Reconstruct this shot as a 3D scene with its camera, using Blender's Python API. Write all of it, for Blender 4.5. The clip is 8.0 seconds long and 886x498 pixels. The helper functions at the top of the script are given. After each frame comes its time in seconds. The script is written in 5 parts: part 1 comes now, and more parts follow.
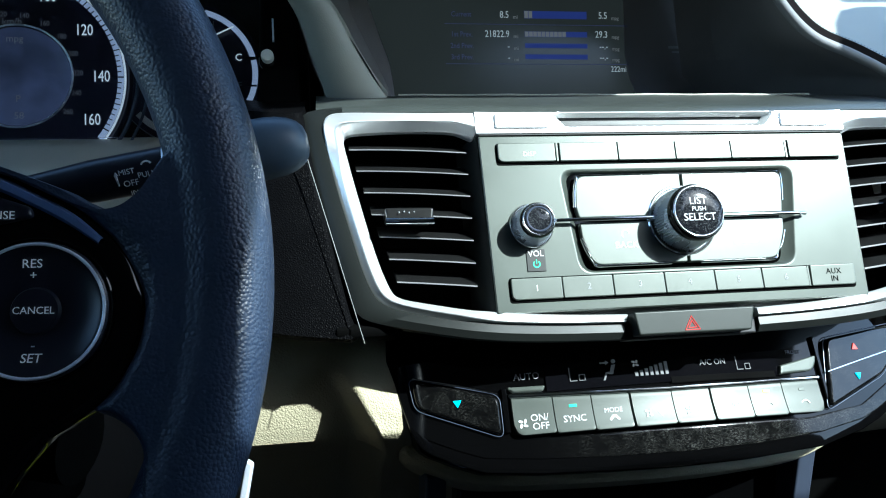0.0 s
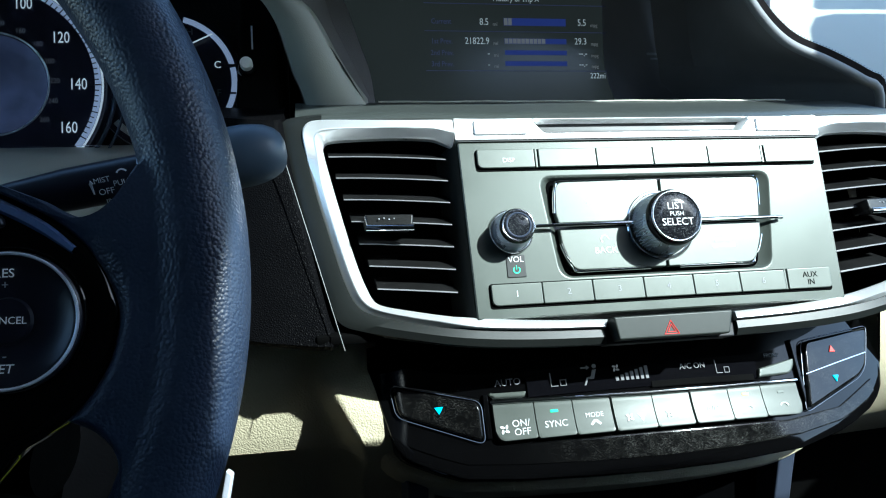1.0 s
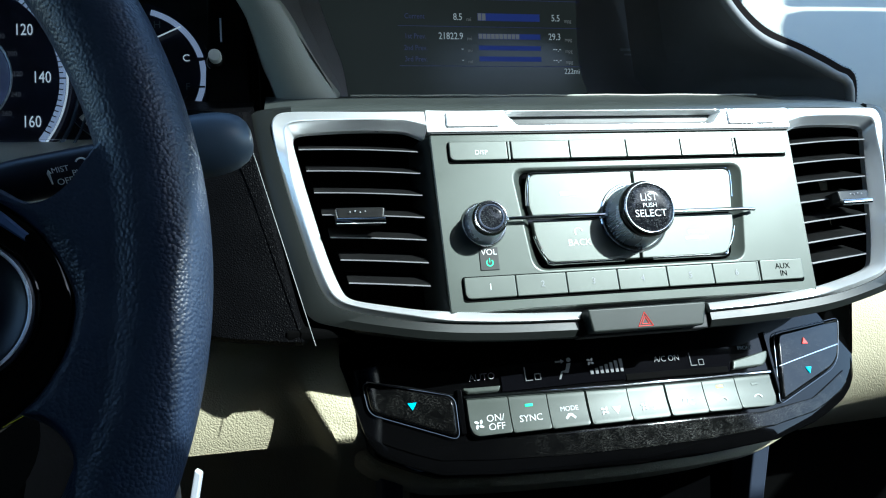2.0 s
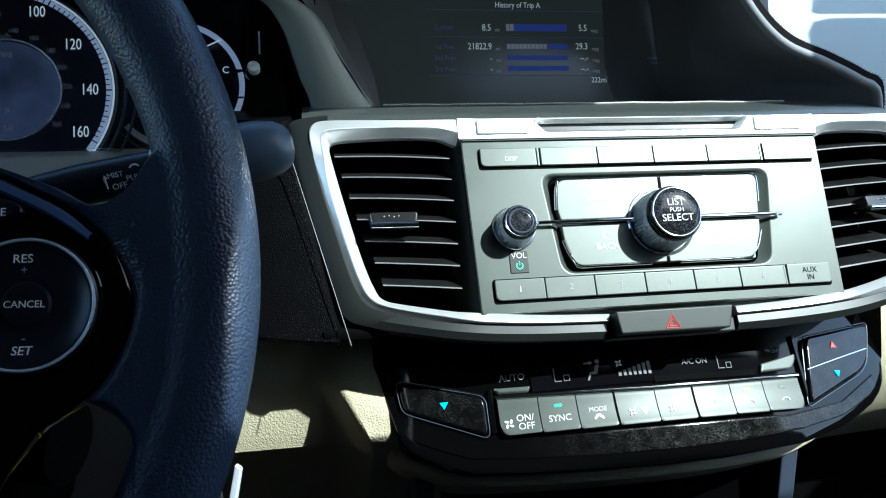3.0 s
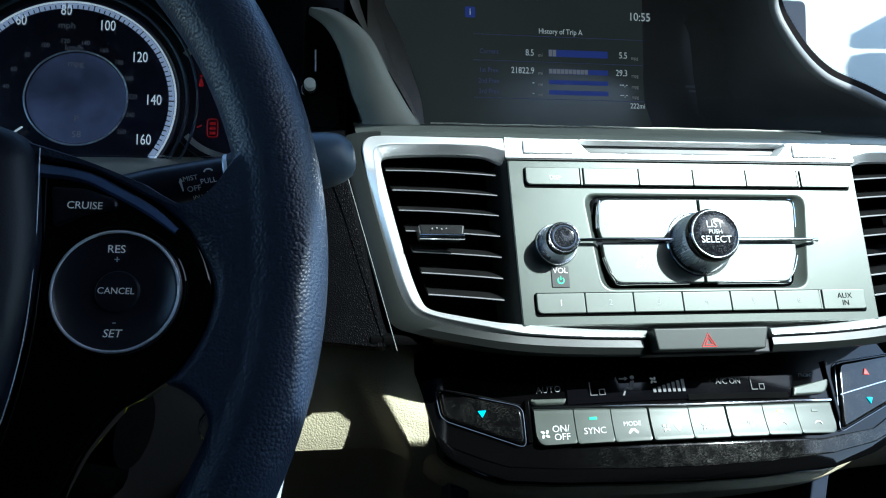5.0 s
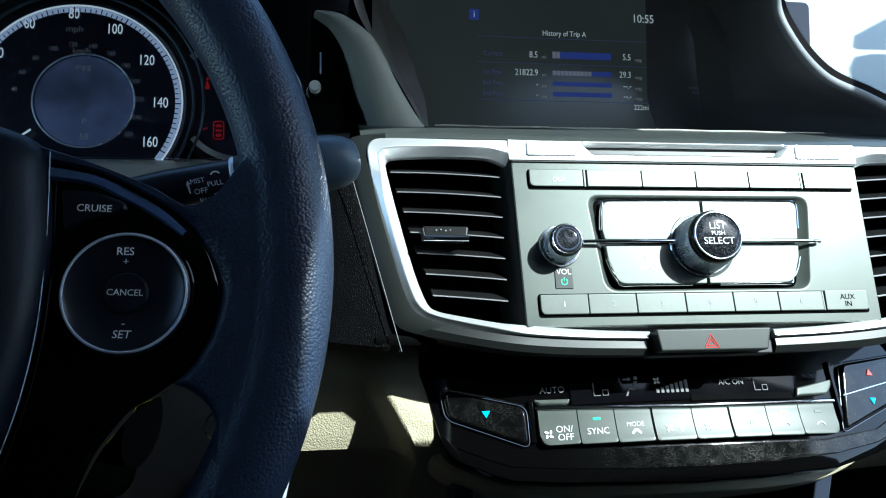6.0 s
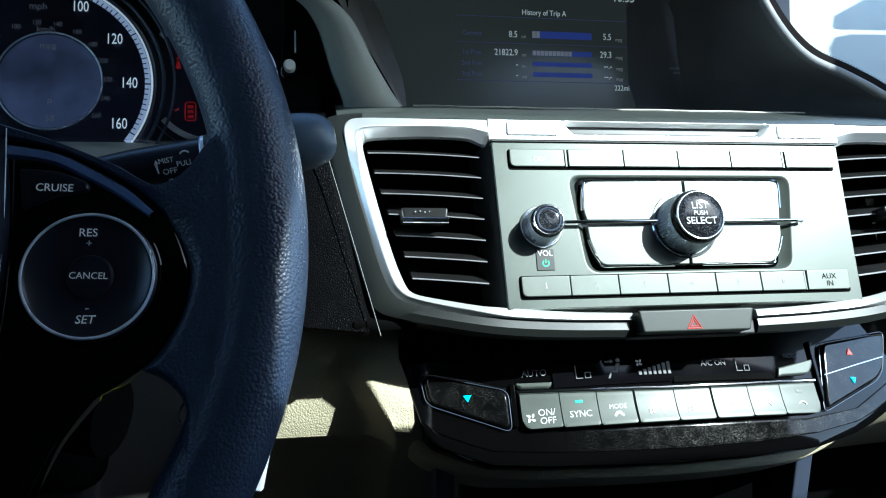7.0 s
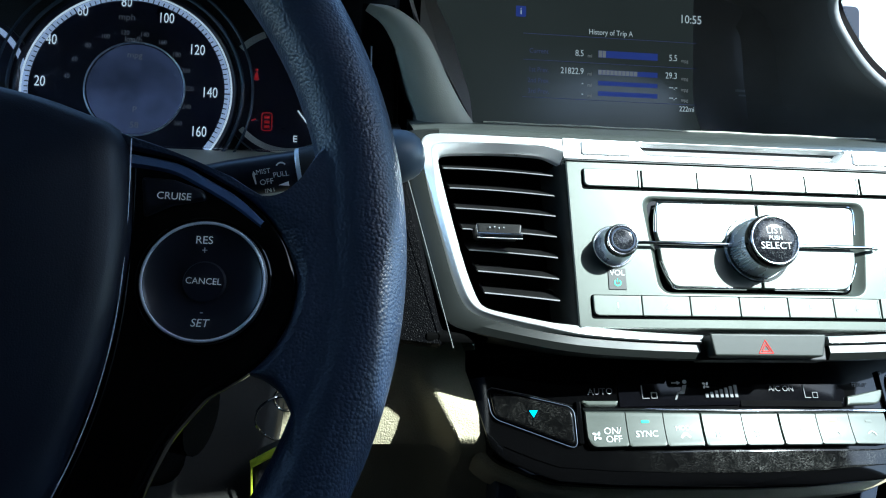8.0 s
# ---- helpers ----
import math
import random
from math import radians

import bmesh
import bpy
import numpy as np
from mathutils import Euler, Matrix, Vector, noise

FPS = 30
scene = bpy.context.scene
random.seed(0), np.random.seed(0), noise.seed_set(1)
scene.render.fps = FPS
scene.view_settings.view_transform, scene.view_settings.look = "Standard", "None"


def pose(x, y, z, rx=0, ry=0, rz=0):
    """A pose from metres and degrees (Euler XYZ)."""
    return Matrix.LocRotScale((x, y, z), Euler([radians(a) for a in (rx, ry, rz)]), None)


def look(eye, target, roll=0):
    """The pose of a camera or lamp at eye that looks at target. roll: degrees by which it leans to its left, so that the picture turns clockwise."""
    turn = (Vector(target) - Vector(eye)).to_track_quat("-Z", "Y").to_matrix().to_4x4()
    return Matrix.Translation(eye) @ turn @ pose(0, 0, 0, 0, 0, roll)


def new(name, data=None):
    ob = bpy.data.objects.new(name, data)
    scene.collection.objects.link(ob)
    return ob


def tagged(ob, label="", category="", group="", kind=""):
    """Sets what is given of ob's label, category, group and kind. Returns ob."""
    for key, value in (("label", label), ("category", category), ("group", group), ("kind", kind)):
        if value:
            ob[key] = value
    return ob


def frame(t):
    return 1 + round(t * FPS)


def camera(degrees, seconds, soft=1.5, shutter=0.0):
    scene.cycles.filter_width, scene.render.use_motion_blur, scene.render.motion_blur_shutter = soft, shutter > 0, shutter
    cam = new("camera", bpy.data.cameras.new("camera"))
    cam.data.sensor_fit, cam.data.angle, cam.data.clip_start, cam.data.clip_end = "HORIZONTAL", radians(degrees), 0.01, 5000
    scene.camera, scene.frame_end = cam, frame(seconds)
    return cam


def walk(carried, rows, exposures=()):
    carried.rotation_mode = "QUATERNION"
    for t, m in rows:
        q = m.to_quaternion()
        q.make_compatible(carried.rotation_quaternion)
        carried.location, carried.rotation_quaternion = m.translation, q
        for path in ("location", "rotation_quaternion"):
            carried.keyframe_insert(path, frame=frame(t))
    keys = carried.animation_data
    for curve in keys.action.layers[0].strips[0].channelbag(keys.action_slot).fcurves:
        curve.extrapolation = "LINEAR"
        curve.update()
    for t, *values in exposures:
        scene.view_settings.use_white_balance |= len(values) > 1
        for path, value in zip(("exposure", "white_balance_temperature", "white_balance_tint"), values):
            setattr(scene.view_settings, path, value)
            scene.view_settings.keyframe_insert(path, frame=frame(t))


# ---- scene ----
cam = camera(62.9, 8.0, soft=1.1)
# seconds, eye x, y, z, degrees of yaw, pitch, roll
PATH = [
    (0.0, 0.00000, 0.00000, 0.80000, -9.713, -17.636, 0.856),
    (0.5, 0.00037, -0.00337, 0.79830, -10.146, -17.765, 1.035),
    (1.0, 0.00235, -0.00055, 0.79998, -10.964, -17.097, 0.811),
    (1.5, 0.00657, 0.00138, 0.79545, -11.602, -17.566, 0.342),
    (1.7, 0.00866, 0.00149, 0.79423, -12.656, -17.177, 0.990),
    (2.8, -0.00156, -0.00644, 0.79317, -11.259, -16.246, 0.581),
    (3.0, 0.00113, -0.00966, 0.79357, -10.543, -16.043, 0.367),
    (3.5, -0.00093, -0.00683, 0.79131, -11.189, -16.391, 0.875),
    (4.0, -0.00519, -0.00904, 0.79403, -10.979, -15.700, 1.306),
    (4.5, -0.01281, -0.02182, 0.79261, -8.769, -14.388, 1.828),
    (5.0, -0.01376, -0.02420, 0.79188, -8.669, -14.274, 1.966),
    (5.2, -0.01396, -0.02260, 0.79231, -9.068, -14.325, 2.052),
    (6.3, -0.01414, -0.02787, 0.79316, -8.137, -14.234, 1.814),
    (6.5, -0.01575, -0.02516, 0.79144, -8.615, -14.328, 1.559),
    (7.0, -0.01237, -0.01974, 0.78871, -9.944, -15.265, 1.834),
    (7.5, -0.01953, -0.02127, 0.78632, -8.755, -15.180, 2.611),
    (8.0, -0.03550, -0.02259, 0.79151, -7.251, -14.519, 3.161),
]


def aim(x, y, z, yaw, pitch, roll):
    a, b = radians(yaw), radians(pitch)
    ahead = Vector((-math.sin(a) * math.cos(b), math.cos(a) * math.cos(b), math.sin(b)))
    return look((x, y, z), Vector((x, y, z)) + ahead, roll)


walk(cam, [(row[0], aim(*row[1:])) for row in PATH], [(0.0, 1.80, 5500, -3), (1.0, 1.70, 5500, -3), (1.5, 1.55, 5500, -3), (3.0, 1.53, 5500, -3), (4.0, 1.46, 5500, -3),
                                                              (4.5, 1.65, 5500, -3), (6.5, 1.68, 5500, -3), (7.5, 1.98, 5500, -3), (8.0, 2.08, 5500, -3)])

# ---- sky and sun ----
SUN = Vector((0.525, -0.468, 0.709)).normalized()
world = bpy.data.worlds.new("sky")
scene.world = world
world.use_nodes = True
wt = world.node_tree
sky = wt.nodes.new("ShaderNodeTexSky")
sky.sky_type, sky.sun_disc = "NISHITA", False
sky.sun_elevation = math.asin(SUN.z)
sky.sun_rotation = math.atan2(SUN.x, SUN.y)
wt.links.new(sky.outputs[0], wt.nodes["Background"].inputs[0])
wt.nodes["Background"].inputs[1].default_value = 0.15
sun = new("sun", bpy.data.lights.new("sun", "SUN"))
sun.data.energy, sun.data.angle, sun.data.color = 3.2, radians(0.55), (1.0, 0.97, 0.9)
sun.matrix_world = look((0, 0, 3), Vector((0, 0, 3)) - SUN)


# ---- materials ----
def material(name, base, rough=0.5, metal=0.0, var=0.12, scale=60.0, bump=0.0, bscale=600.0, cells=False,
             dust=0.0, dscale=250.0, emit=0.0, spec=0.5, rvar=0.1, flake=0.0, cut0=0.52, streak=False, reach=None):
    m = bpy.data.materials.new(name)
    m.use_nodes = True
    t = m.node_tree
    n, l = t.nodes, t.links
    p = n["Principled BSDF"]
    p.inputs["Metallic"].default_value = metal
    p.inputs["Specular IOR Level"].default_value = spec
    co = n.new("ShaderNodeTexCoord")
    big = n.new("ShaderNodeTexNoise")
    big.inputs["Scale"].default_value, big.inputs["Detail"].default_value = scale, 5
    l.new(co.outputs["Object"], big.inputs["Vector"])
    ramp = n.new("ShaderNodeMapRange")
    ramp.inputs["From Min"].default_value, ramp.inputs["From Max"].default_value = 0.25, 0.75
    ramp.inputs["To Min"].default_value, ramp.inputs["To Max"].default_value = 1 - var, 1 + var
    l.new(big.outputs["Fac"], ramp.inputs["Value"])
    mul = n.new("ShaderNodeVectorMath")
    mul.operation = "SCALE"
    mul.inputs[0].default_value = base
    l.new(ramp.outputs[0], mul.inputs["Scale"])
    colour = mul.outputs[0]
    rr = n.new("ShaderNodeMapRange")
    rr.inputs["From Min"].default_value, rr.inputs["From Max"].default_value = 0.3, 0.7
    rr.inputs["To Min"].default_value, rr.inputs["To Max"].default_value = max(0.02, rough - rvar * rough), min(1, rough + rvar * rough)
    l.new(big.outputs["Fac"], rr.inputs["Value"])
    roughness = rr.outputs[0]
    if dust:
        fine = n.new("ShaderNodeTexNoise")
        fine.inputs["Scale"].default_value, fine.inputs["Detail"].default_value, fine.inputs["Roughness"].default_value = dscale * 5, 3, 0.7
        if streak:
            turn = n.new("ShaderNodeMapping")
            turn.inputs["Rotation"].default_value = (0, 0, -0.6)
            turn.inputs["Scale"].default_value = (0.3, 1.0, 1.0)
            l.new(co.outputs["Object"], turn.inputs["Vector"])
            l.new(turn.outputs[0], fine.inputs["Vector"])
        else:
            l.new(co.outputs["Object"], fine.inputs["Vector"])
        wide = n.new("ShaderNodeTexNoise")
        wide.inputs["Scale"].default_value, wide.inputs["Detail"].default_value = dscale * (0.18 if streak else 0.5), 6
        l.new(co.outputs["Object"], wide.inputs["Vector"])
        speck = n.new("ShaderNodeMapRange")
        speck.inputs["From Min"].default_value, speck.inputs["From Max"].default_value = cut0, cut0 + 0.18
        speck.inputs["To Max"].default_value = dust
        l.new(fine.outputs["Fac"], speck.inputs["Value"])
        film = n.new("ShaderNodeMapRange")
        film.inputs["From Min"].default_value, film.inputs["From Max"].default_value = (0.38, 0.70) if streak else (0.35, 0.65)
        film.inputs["To Min"].default_value = 0.15 if streak else 0.25
        l.new(wide.outputs["Fac"], film.inputs["Value"])
        cut = n.new("ShaderNodeMath")
        cut.operation = "MULTIPLY"
        l.new(speck.outputs[0], cut.inputs[0])
        l.new(film.outputs[0], cut.inputs[1])
        if reach:
            axis = n.new("ShaderNodeSeparateXYZ")
            l.new(co.outputs["Object"], axis.inputs[0])
            fade = n.new("ShaderNodeMapRange")
            fade.interpolation_type = "SMOOTHSTEP"
            fade.inputs["From Min"].default_value, fade.inputs["From Max"].default_value = reach
            l.new(axis.outputs["X"], fade.inputs["Value"])
            less = n.new("ShaderNodeMath")
            less.operation = "MULTIPLY"
            l.new(cut.outputs[0], less.inputs[0])
            l.new(fade.outputs[0], less.inputs[1])
            cut = less
        mix = n.new("ShaderNodeMix")
        mix.data_type = "RGBA"
        l.new(cut.outputs[0], mix.inputs[0])
        l.new(colour, mix.inputs[6])
        mix.inputs[7].default_value = (0.42, 0.42, 0.38, 1)
        colour = mix.outputs[2]
        add = n.new("ShaderNodeMath")
        add.operation = "ADD"
        l.new(roughness, add.inputs[0])
        l.new(cut.outputs[0], add.inputs[1])
        roughness = add.outputs[0]
    if flake:
        vor = n.new("ShaderNodeTexVoronoi")
        vor.inputs["Scale"].default_value = 2500
        l.new(co.outputs["Object"], vor.inputs["Vector"])
        cut2 = n.new("ShaderNodeMapRange")
        cut2.inputs["From Min"].default_value, cut2.inputs["From Max"].default_value = 0.72, 0.9
        cut2.inputs["To Max"].default_value = flake
        sep = n.new("ShaderNodeSeparateColor")
        l.new(vor.outputs["Color"], sep.inputs[0])
        l.new(sep.outputs[0], cut2.inputs["Value"])
        mix2 = n.new("ShaderNodeMix")
        mix2.data_type = "RGBA"
        l.new(cut2.outputs[0], mix2.inputs[0])
        l.new(colour, mix2.inputs[6])
        mix2.inputs[7].default_value = (0.6, 0.62, 0.62, 1)
        colour = mix2.outputs[2]
    l.new(colour, p.inputs["Base Color"])
    l.new(roughness, p.inputs["Roughness"])
    if bump:
        b = n.new("ShaderNodeBump")
        b.inputs["Strength"].default_value, b.inputs["Distance"].default_value = bump, 0.0006
        if cells == "pebble":
            tex = n.new("ShaderNodeTexVoronoi")
            tex.feature = "SMOOTH_F1"
            tex.inputs["Scale"].default_value, tex.inputs["Smoothness"].default_value = bscale, 0.22
            warp = n.new("ShaderNodeTexNoise")
            warp.inputs["Scale"].default_value, warp.inputs["Detail"].default_value = bscale * 0.5, 2
            l.new(co.outputs["Object"], warp.inputs["Vector"])
            vm = n.new("ShaderNodeVectorMath")
            vm.operation = "MULTIPLY_ADD"
            l.new(warp.outputs["Color"], vm.inputs[0])
            vm.inputs[1].default_value = [0.6 / bscale] * 3
            l.new(co.outputs["Object"], vm.inputs[2])
            l.new(vm.outputs[0], tex.inputs["Vector"])
            b.invert = True
            l.new(tex.outputs["Distance"], b.inputs["Height"])
        elif cells:
            tex = n.new("ShaderNodeTexVoronoi")
            tex.feature = "DISTANCE_TO_EDGE"
            tex.inputs["Scale"].default_value = bscale
            warp = n.new("ShaderNodeTexNoise")
            warp.inputs["Scale"].default_value = bscale * 0.7
            l.new(co.outputs["Object"], warp.inputs["Vector"])
            vm = n.new("ShaderNodeVectorMath")
            vm.operation = "MULTIPLY_ADD"
            l.new(warp.outputs["Color"], vm.inputs[0])
            vm.inputs[1].default_value = [0.9 / bscale] * 3
            l.new(co.outputs["Object"], vm.inputs[2])
            l.new(vm.outputs[0], tex.inputs["Vector"])
            lim = n.new("ShaderNodeMapRange")
            lim.interpolation_type = "SMOOTHSTEP"
            lim.inputs["From Max"].default_value = 0.45
            l.new(tex.outputs["Distance"], lim.inputs["Value"])
            l.new(lim.outputs[0], b.inputs["Height"])
        else:
            tex = n.new("ShaderNodeTexNoise")
            tex.inputs["Scale"].default_value, tex.inputs["Detail"].default_value = bscale, 4
            l.new(co.outputs["Object"], tex.inputs["Vector"])
            l.new(tex.outputs["Fac"], b.inputs["Height"])
        l.new(b.outputs[0], p.inputs["Normal"])
    if emit:
        l.new(colour, p.inputs["Emission Color"])
        p.inputs["Emission Strength"].default_value = emit
    return m


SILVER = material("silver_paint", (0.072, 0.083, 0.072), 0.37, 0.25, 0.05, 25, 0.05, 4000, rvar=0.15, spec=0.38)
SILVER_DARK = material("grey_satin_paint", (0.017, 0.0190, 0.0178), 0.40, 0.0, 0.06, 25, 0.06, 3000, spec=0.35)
HAZARD = material("grey_switch", (0.031, 0.036, 0.032), 0.40, 0.0, 0.06, 25, 0.06, 3000, spec=0.3)
CLIMGLASS = material("display_glass", (0.003, 0.003, 0.004), 0.05, 0, 0.1, 20, spec=0.2)
TRIM = material("satin_metal_trim", (0.92, 0.93, 0.93), 0.30, 0.55, 0.04, 30, 0.02, 3000)
CHROME = material("chrome", (0.85, 0.86, 0.88), 0.08, 1.0, 0.03, 60)
BUTTON = material("button_silver", (0.094, 0.106, 0.093), 0.37, 0.27, 0.05, 40, 0.04, 4000, spec=0.48)
KEYSILVER = material("key_silver", (0.080, 0.090, 0.079), 0.40, 0.15, 0.05, 40, 0.04, 4000, spec=0.40)
BLACK = material("black_plastic", (0.014, 0.014, 0.015), 0.5, 0, 0.2, 60, 0.15, 2500)
SLAT = material("vent_slat_plastic", (0.011, 0.011, 0.011), 0.36, 0, 0.2, 60, 0.08, 2500)
GRAIN = material("grained_black_vinyl", (0.0035, 0.0035, 0.004), 0.36, 0, 0.15, 60, 0.5, 850, cells=True, spec=0.03)
PAD = material("soft_dark_dash", (0.022, 0.020, 0.020), 0.7, 0, 0.12, 30, 0.3, 900, cells=True, spec=0.2)
COWLM = material("soft_grey_cowl", (0.21, 0.20, 0.205), 0.7, 0, 0.1, 30, 0.2, 900, cells=True, spec=0.3)
PIANO = material("gloss_black", (0.0018, 0.0018, 0.002), 0.05, 0, 0.1, 60, spec=0.3)
DUSTY = material("dusty_gloss_black", (0.0018, 0.0018, 0.002), 0.06, 0, 0.1, 60, dust=0.22, dscale=700, spec=0.45, cut0=0.53, streak=True)
DUSTBAND = material("dusty_gloss_band", (0.0018, 0.0018, 0.002), 0.08, 0, 0.1, 60, dust=0.22, dscale=700, spec=0.3, cut0=0.50, streak=True, reach=(-0.09, 0.015))
# black leather and vinyl; the skylight's blue is put into their base colours
LEATHER = material("wheel_leather", (0.021, 0.033, 0.064), 0.41, 0, 0.12, 40, 0.40, 880, cells="pebble", spec=0.55)
HUB = material("wheel_pad_vinyl", (0.006, 0.0085, 0.018), 0.48, 0, 0.15, 40, 0.08, 1200, cells=True, spec=0.34)
BEIGE = material("grained_beige_vinyl", (0.56, 0.50, 0.34), 0.6, 0, 0.06, 20, 0.55, 900, cells="pebble")
GREY = material("grey_plastic", (0.46, 0.47, 0.40), 0.5, 0, 0.06, 20, 0.12, 900, cells=True)
STALKM = material("stalk_plastic", (0.075, 0.105, 0.145), 0.38, 0, 0.1, 40, 0.05, 2000)
KNOB = material("speckled_black_knob", (0.010, 0.011, 0.014), 0.07, 0, 0.2, 60, flake=0.09, spec=0.4)
KNURL = material("knurled_grey_metal", (0.80, 0.84, 0.90), 0.28, 0.6, 0.1, 60)
CLIMTXT = material("segment_grey", (0.13, 0.135, 0.14), 0.6, 0, 0.02, emit=0.06)
WHITE = material("white_print", (0.75, 0.77, 0.78), 0.6, 0, 0.02)
# white print with a little glow added to brighten it
PADTXT = material("brightened_print", (0.78, 0.80, 0.82), 0.6, 0, 0.02, emit=0.02)
DIMTXT = material("dim_print", (0.30, 0.31, 0.33), 0.6, 0, 0.02)
BLUEPRINT = material("blue_mark", (0.02, 0.50, 0.75), 0.5, 0, 0.02, emit=0.241)
REDPRINT = material("red_mark", (0.75, 0.06, 0.05), 0.5, 0, 0.02, emit=0.172)
GREENLED = material("green_indicator", (0.05, 0.55, 0.25), 0.5, 0, 0.02, emit=0.345)
AMBERLED = material("amber_indicator", (0.85, 0.45, 0.12), 0.5, 0, 0.02, emit=0.414)
# the grey base paints a light haze over the dark glass
SCREEN = material("screen_glass", (0.25, 0.24, 0.255), 0.6, 0, 0.1, 20, spec=0.2)
LCDTXT = material("lcd_text", (0.62, 0.66, 0.68), 0.6, 0, 0.02, emit=0.128)
LCDDIM = material("lcd_dim_text", (0.05, 0.06, 0.16), 0.6, 0, 0.02, emit=0.128)
LCDBLUE = material("lcd_blue_bar", (0.025, 0.04, 0.19), 0.6, 0, 0.02, emit=0.19)
LCDGREY = material("lcd_segment", (0.30, 0.30, 0.30), 0.6, 0, 0.02, emit=0.094)
LCDBACK = material("lcd_backlight", (0.018, 0.021, 0.020), 0.2, 0, 0.1, 10, emit=0.262)
SCRDIM = material("dim_screen_label", (0.42, 0.42, 0.47), 0.6, 0, 0.02)
LEDGEM = material("pale_grey_satin", (0.058, 0.066, 0.062), 0.36, 0.1, 0.06, 25, 0.06, 3000)
GAUGE = material("gauge_face", (0.020, 0.020, 0.042), 0.3, 0, 0.1, 60)
PADBLACK = material("satin_black", (0.010, 0.0115, 0.020), 0.32, 0, 0.1, 40, 0.03, 2500, spec=0.5)
# near-zero black; on recessed parts and gaps it also holds their deep shade
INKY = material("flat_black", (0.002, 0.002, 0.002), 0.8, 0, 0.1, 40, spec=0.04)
BRIGHT = material("bright_silver_line", (0.80, 0.85, 0.95), 0.3, 0.3, 0.03, 60)
GUNMETAL = material("blue_grey_metal", (0.065, 0.08, 0.12), 0.3, 0.2, 0.05, 60)
# the base colour holds the sky's reflection on the bezel
BANDM = material("sky_tinted_gloss_band", (0.11, 0.17, 0.34), 0.22, 0.2, 0.05, 60, spec=0.8)
EDGEM = material("pale_satin_edge", (0.24, 0.245, 0.255), 0.5, 0.0, 0.05, 30, 0.05, 2500, spec=0.35)
RIMM = material("smooth_dark_rim", (0.007, 0.0055, 0.006), 0.7, 0, 0.12, 30, 0.1, 2500, spec=0.06)
FINM = material("grey_green_fin", (0.32, 0.33, 0.285), 0.5, 0, 0.06, 20, 0.12, 900, cells=True)
CAPGREY = material("pale_grey_cap", (0.62, 0.63, 0.60), 0.4, 0, 0.03, 60)
GAUGELIT = material("lit_gauge_ring", (0.42, 0.50, 0.72), 0.6, 0, 0.02, emit=0.152)
GAUGETXT = material("lit_gauge_number", (0.66, 0.72, 0.80), 0.6, 0, 0.02, emit=0.207)
GAUGEDIM = material("dim_gauge_number", (0.14, 0.15, 0.18), 0.6, 0, 0.02, emit=0.083)
GAUGELCD = material("gauge_display", (0.040, 0.052, 0.105), 0.2, 0, 0.9, 22, emit=0.16)
REDLAMP = material("red_warning_lamp", (0.22, 0.006, 0.010), 0.6, 0, 0.02, emit=0.16)
CARPET = material("dark_carpet", (0.03, 0.028, 0.026), 0.95, 0, 0.3, 40, 0.8, 900)
LINING = material("roof_lining", (0.21, 0.207, 0.20), 0.9, 0, 0.06, 30, 0.3, 900)
DOORM = material("dark_door_trim", (0.028, 0.027, 0.025), 0.7, 0, 0.1, 20, 0.3, 700)
LIME = material("lime_plastic", (0.42, 0.50, 0.03), 0.45, 0, 0.1, 40)
ASPHALT = material("asphalt", (0.09, 0.09, 0.09), 0.9, 0, 0.3, 3, 0.4, 60)


# ---- mesh helpers ----
def thing(name, m, label, category, group="", kind=""):
    ob = new(name)
    ob.empty_display_size = 0.02
    ob.matrix_world = m
    return tagged(ob, label, category, group, kind)


def part(name, bm, mat, parent, label="", m=None, flat=False, angle=38):
    bmesh.ops.recalc_face_normals(bm, faces=bm.faces)
    me = bpy.data.meshes.new(name)
    bm.to_mesh(me)
    bm.free()
    me.materials.append(mat)
    if not flat:
        me.shade_smooth()
        me.set_sharp_from_angle(angle=radians(angle))
    ob = new(name, me)
    if parent:
        ob.parent = parent
    if m:
        ob.matrix_basis = m
    return tagged(ob, label)


def leaned(x, y, z, lean):
    """A frame whose x runs right, y up a face that leans back by so many degrees, z out of it towards the cabin."""
    a = radians(lean)
    r = Matrix(((1, 0, 0), (0, math.sin(a), -math.cos(a)), (0, math.cos(a), math.sin(a)))).to_4x4()
    return Matrix.Translation((x, y, z)) @ r


def mm(pts):
    return [tuple(c / 1000 for c in p) for p in pts]


def mirror(pts):
    return [(-p[0], *p[1:]) for p in pts]


def rounded(pts, r, seg=5):
    """A closed outline with its corners rounded; r may be one radius or one for each corner."""
    out, k = [], len(pts)
    for i in range(k):
        a, b, c = Vector(pts[i - 1]), Vector(pts[i]), Vector(pts[(i + 1) % k])
        rad = r[i] if isinstance(r, (list, tuple)) else r
        da, dc = (a - b), (c - b)
        d = min(rad, 0.45 * da.length, 0.45 * dc.length)
        p, q = b + da.normalized() * d, b + dc.normalized() * d
        for s in range(seg + 1):
            t = s / seg
            out.append(tuple((1 - t) ** 2 * p + 2 * t * (1 - t) * b + t * t * q))
    return out


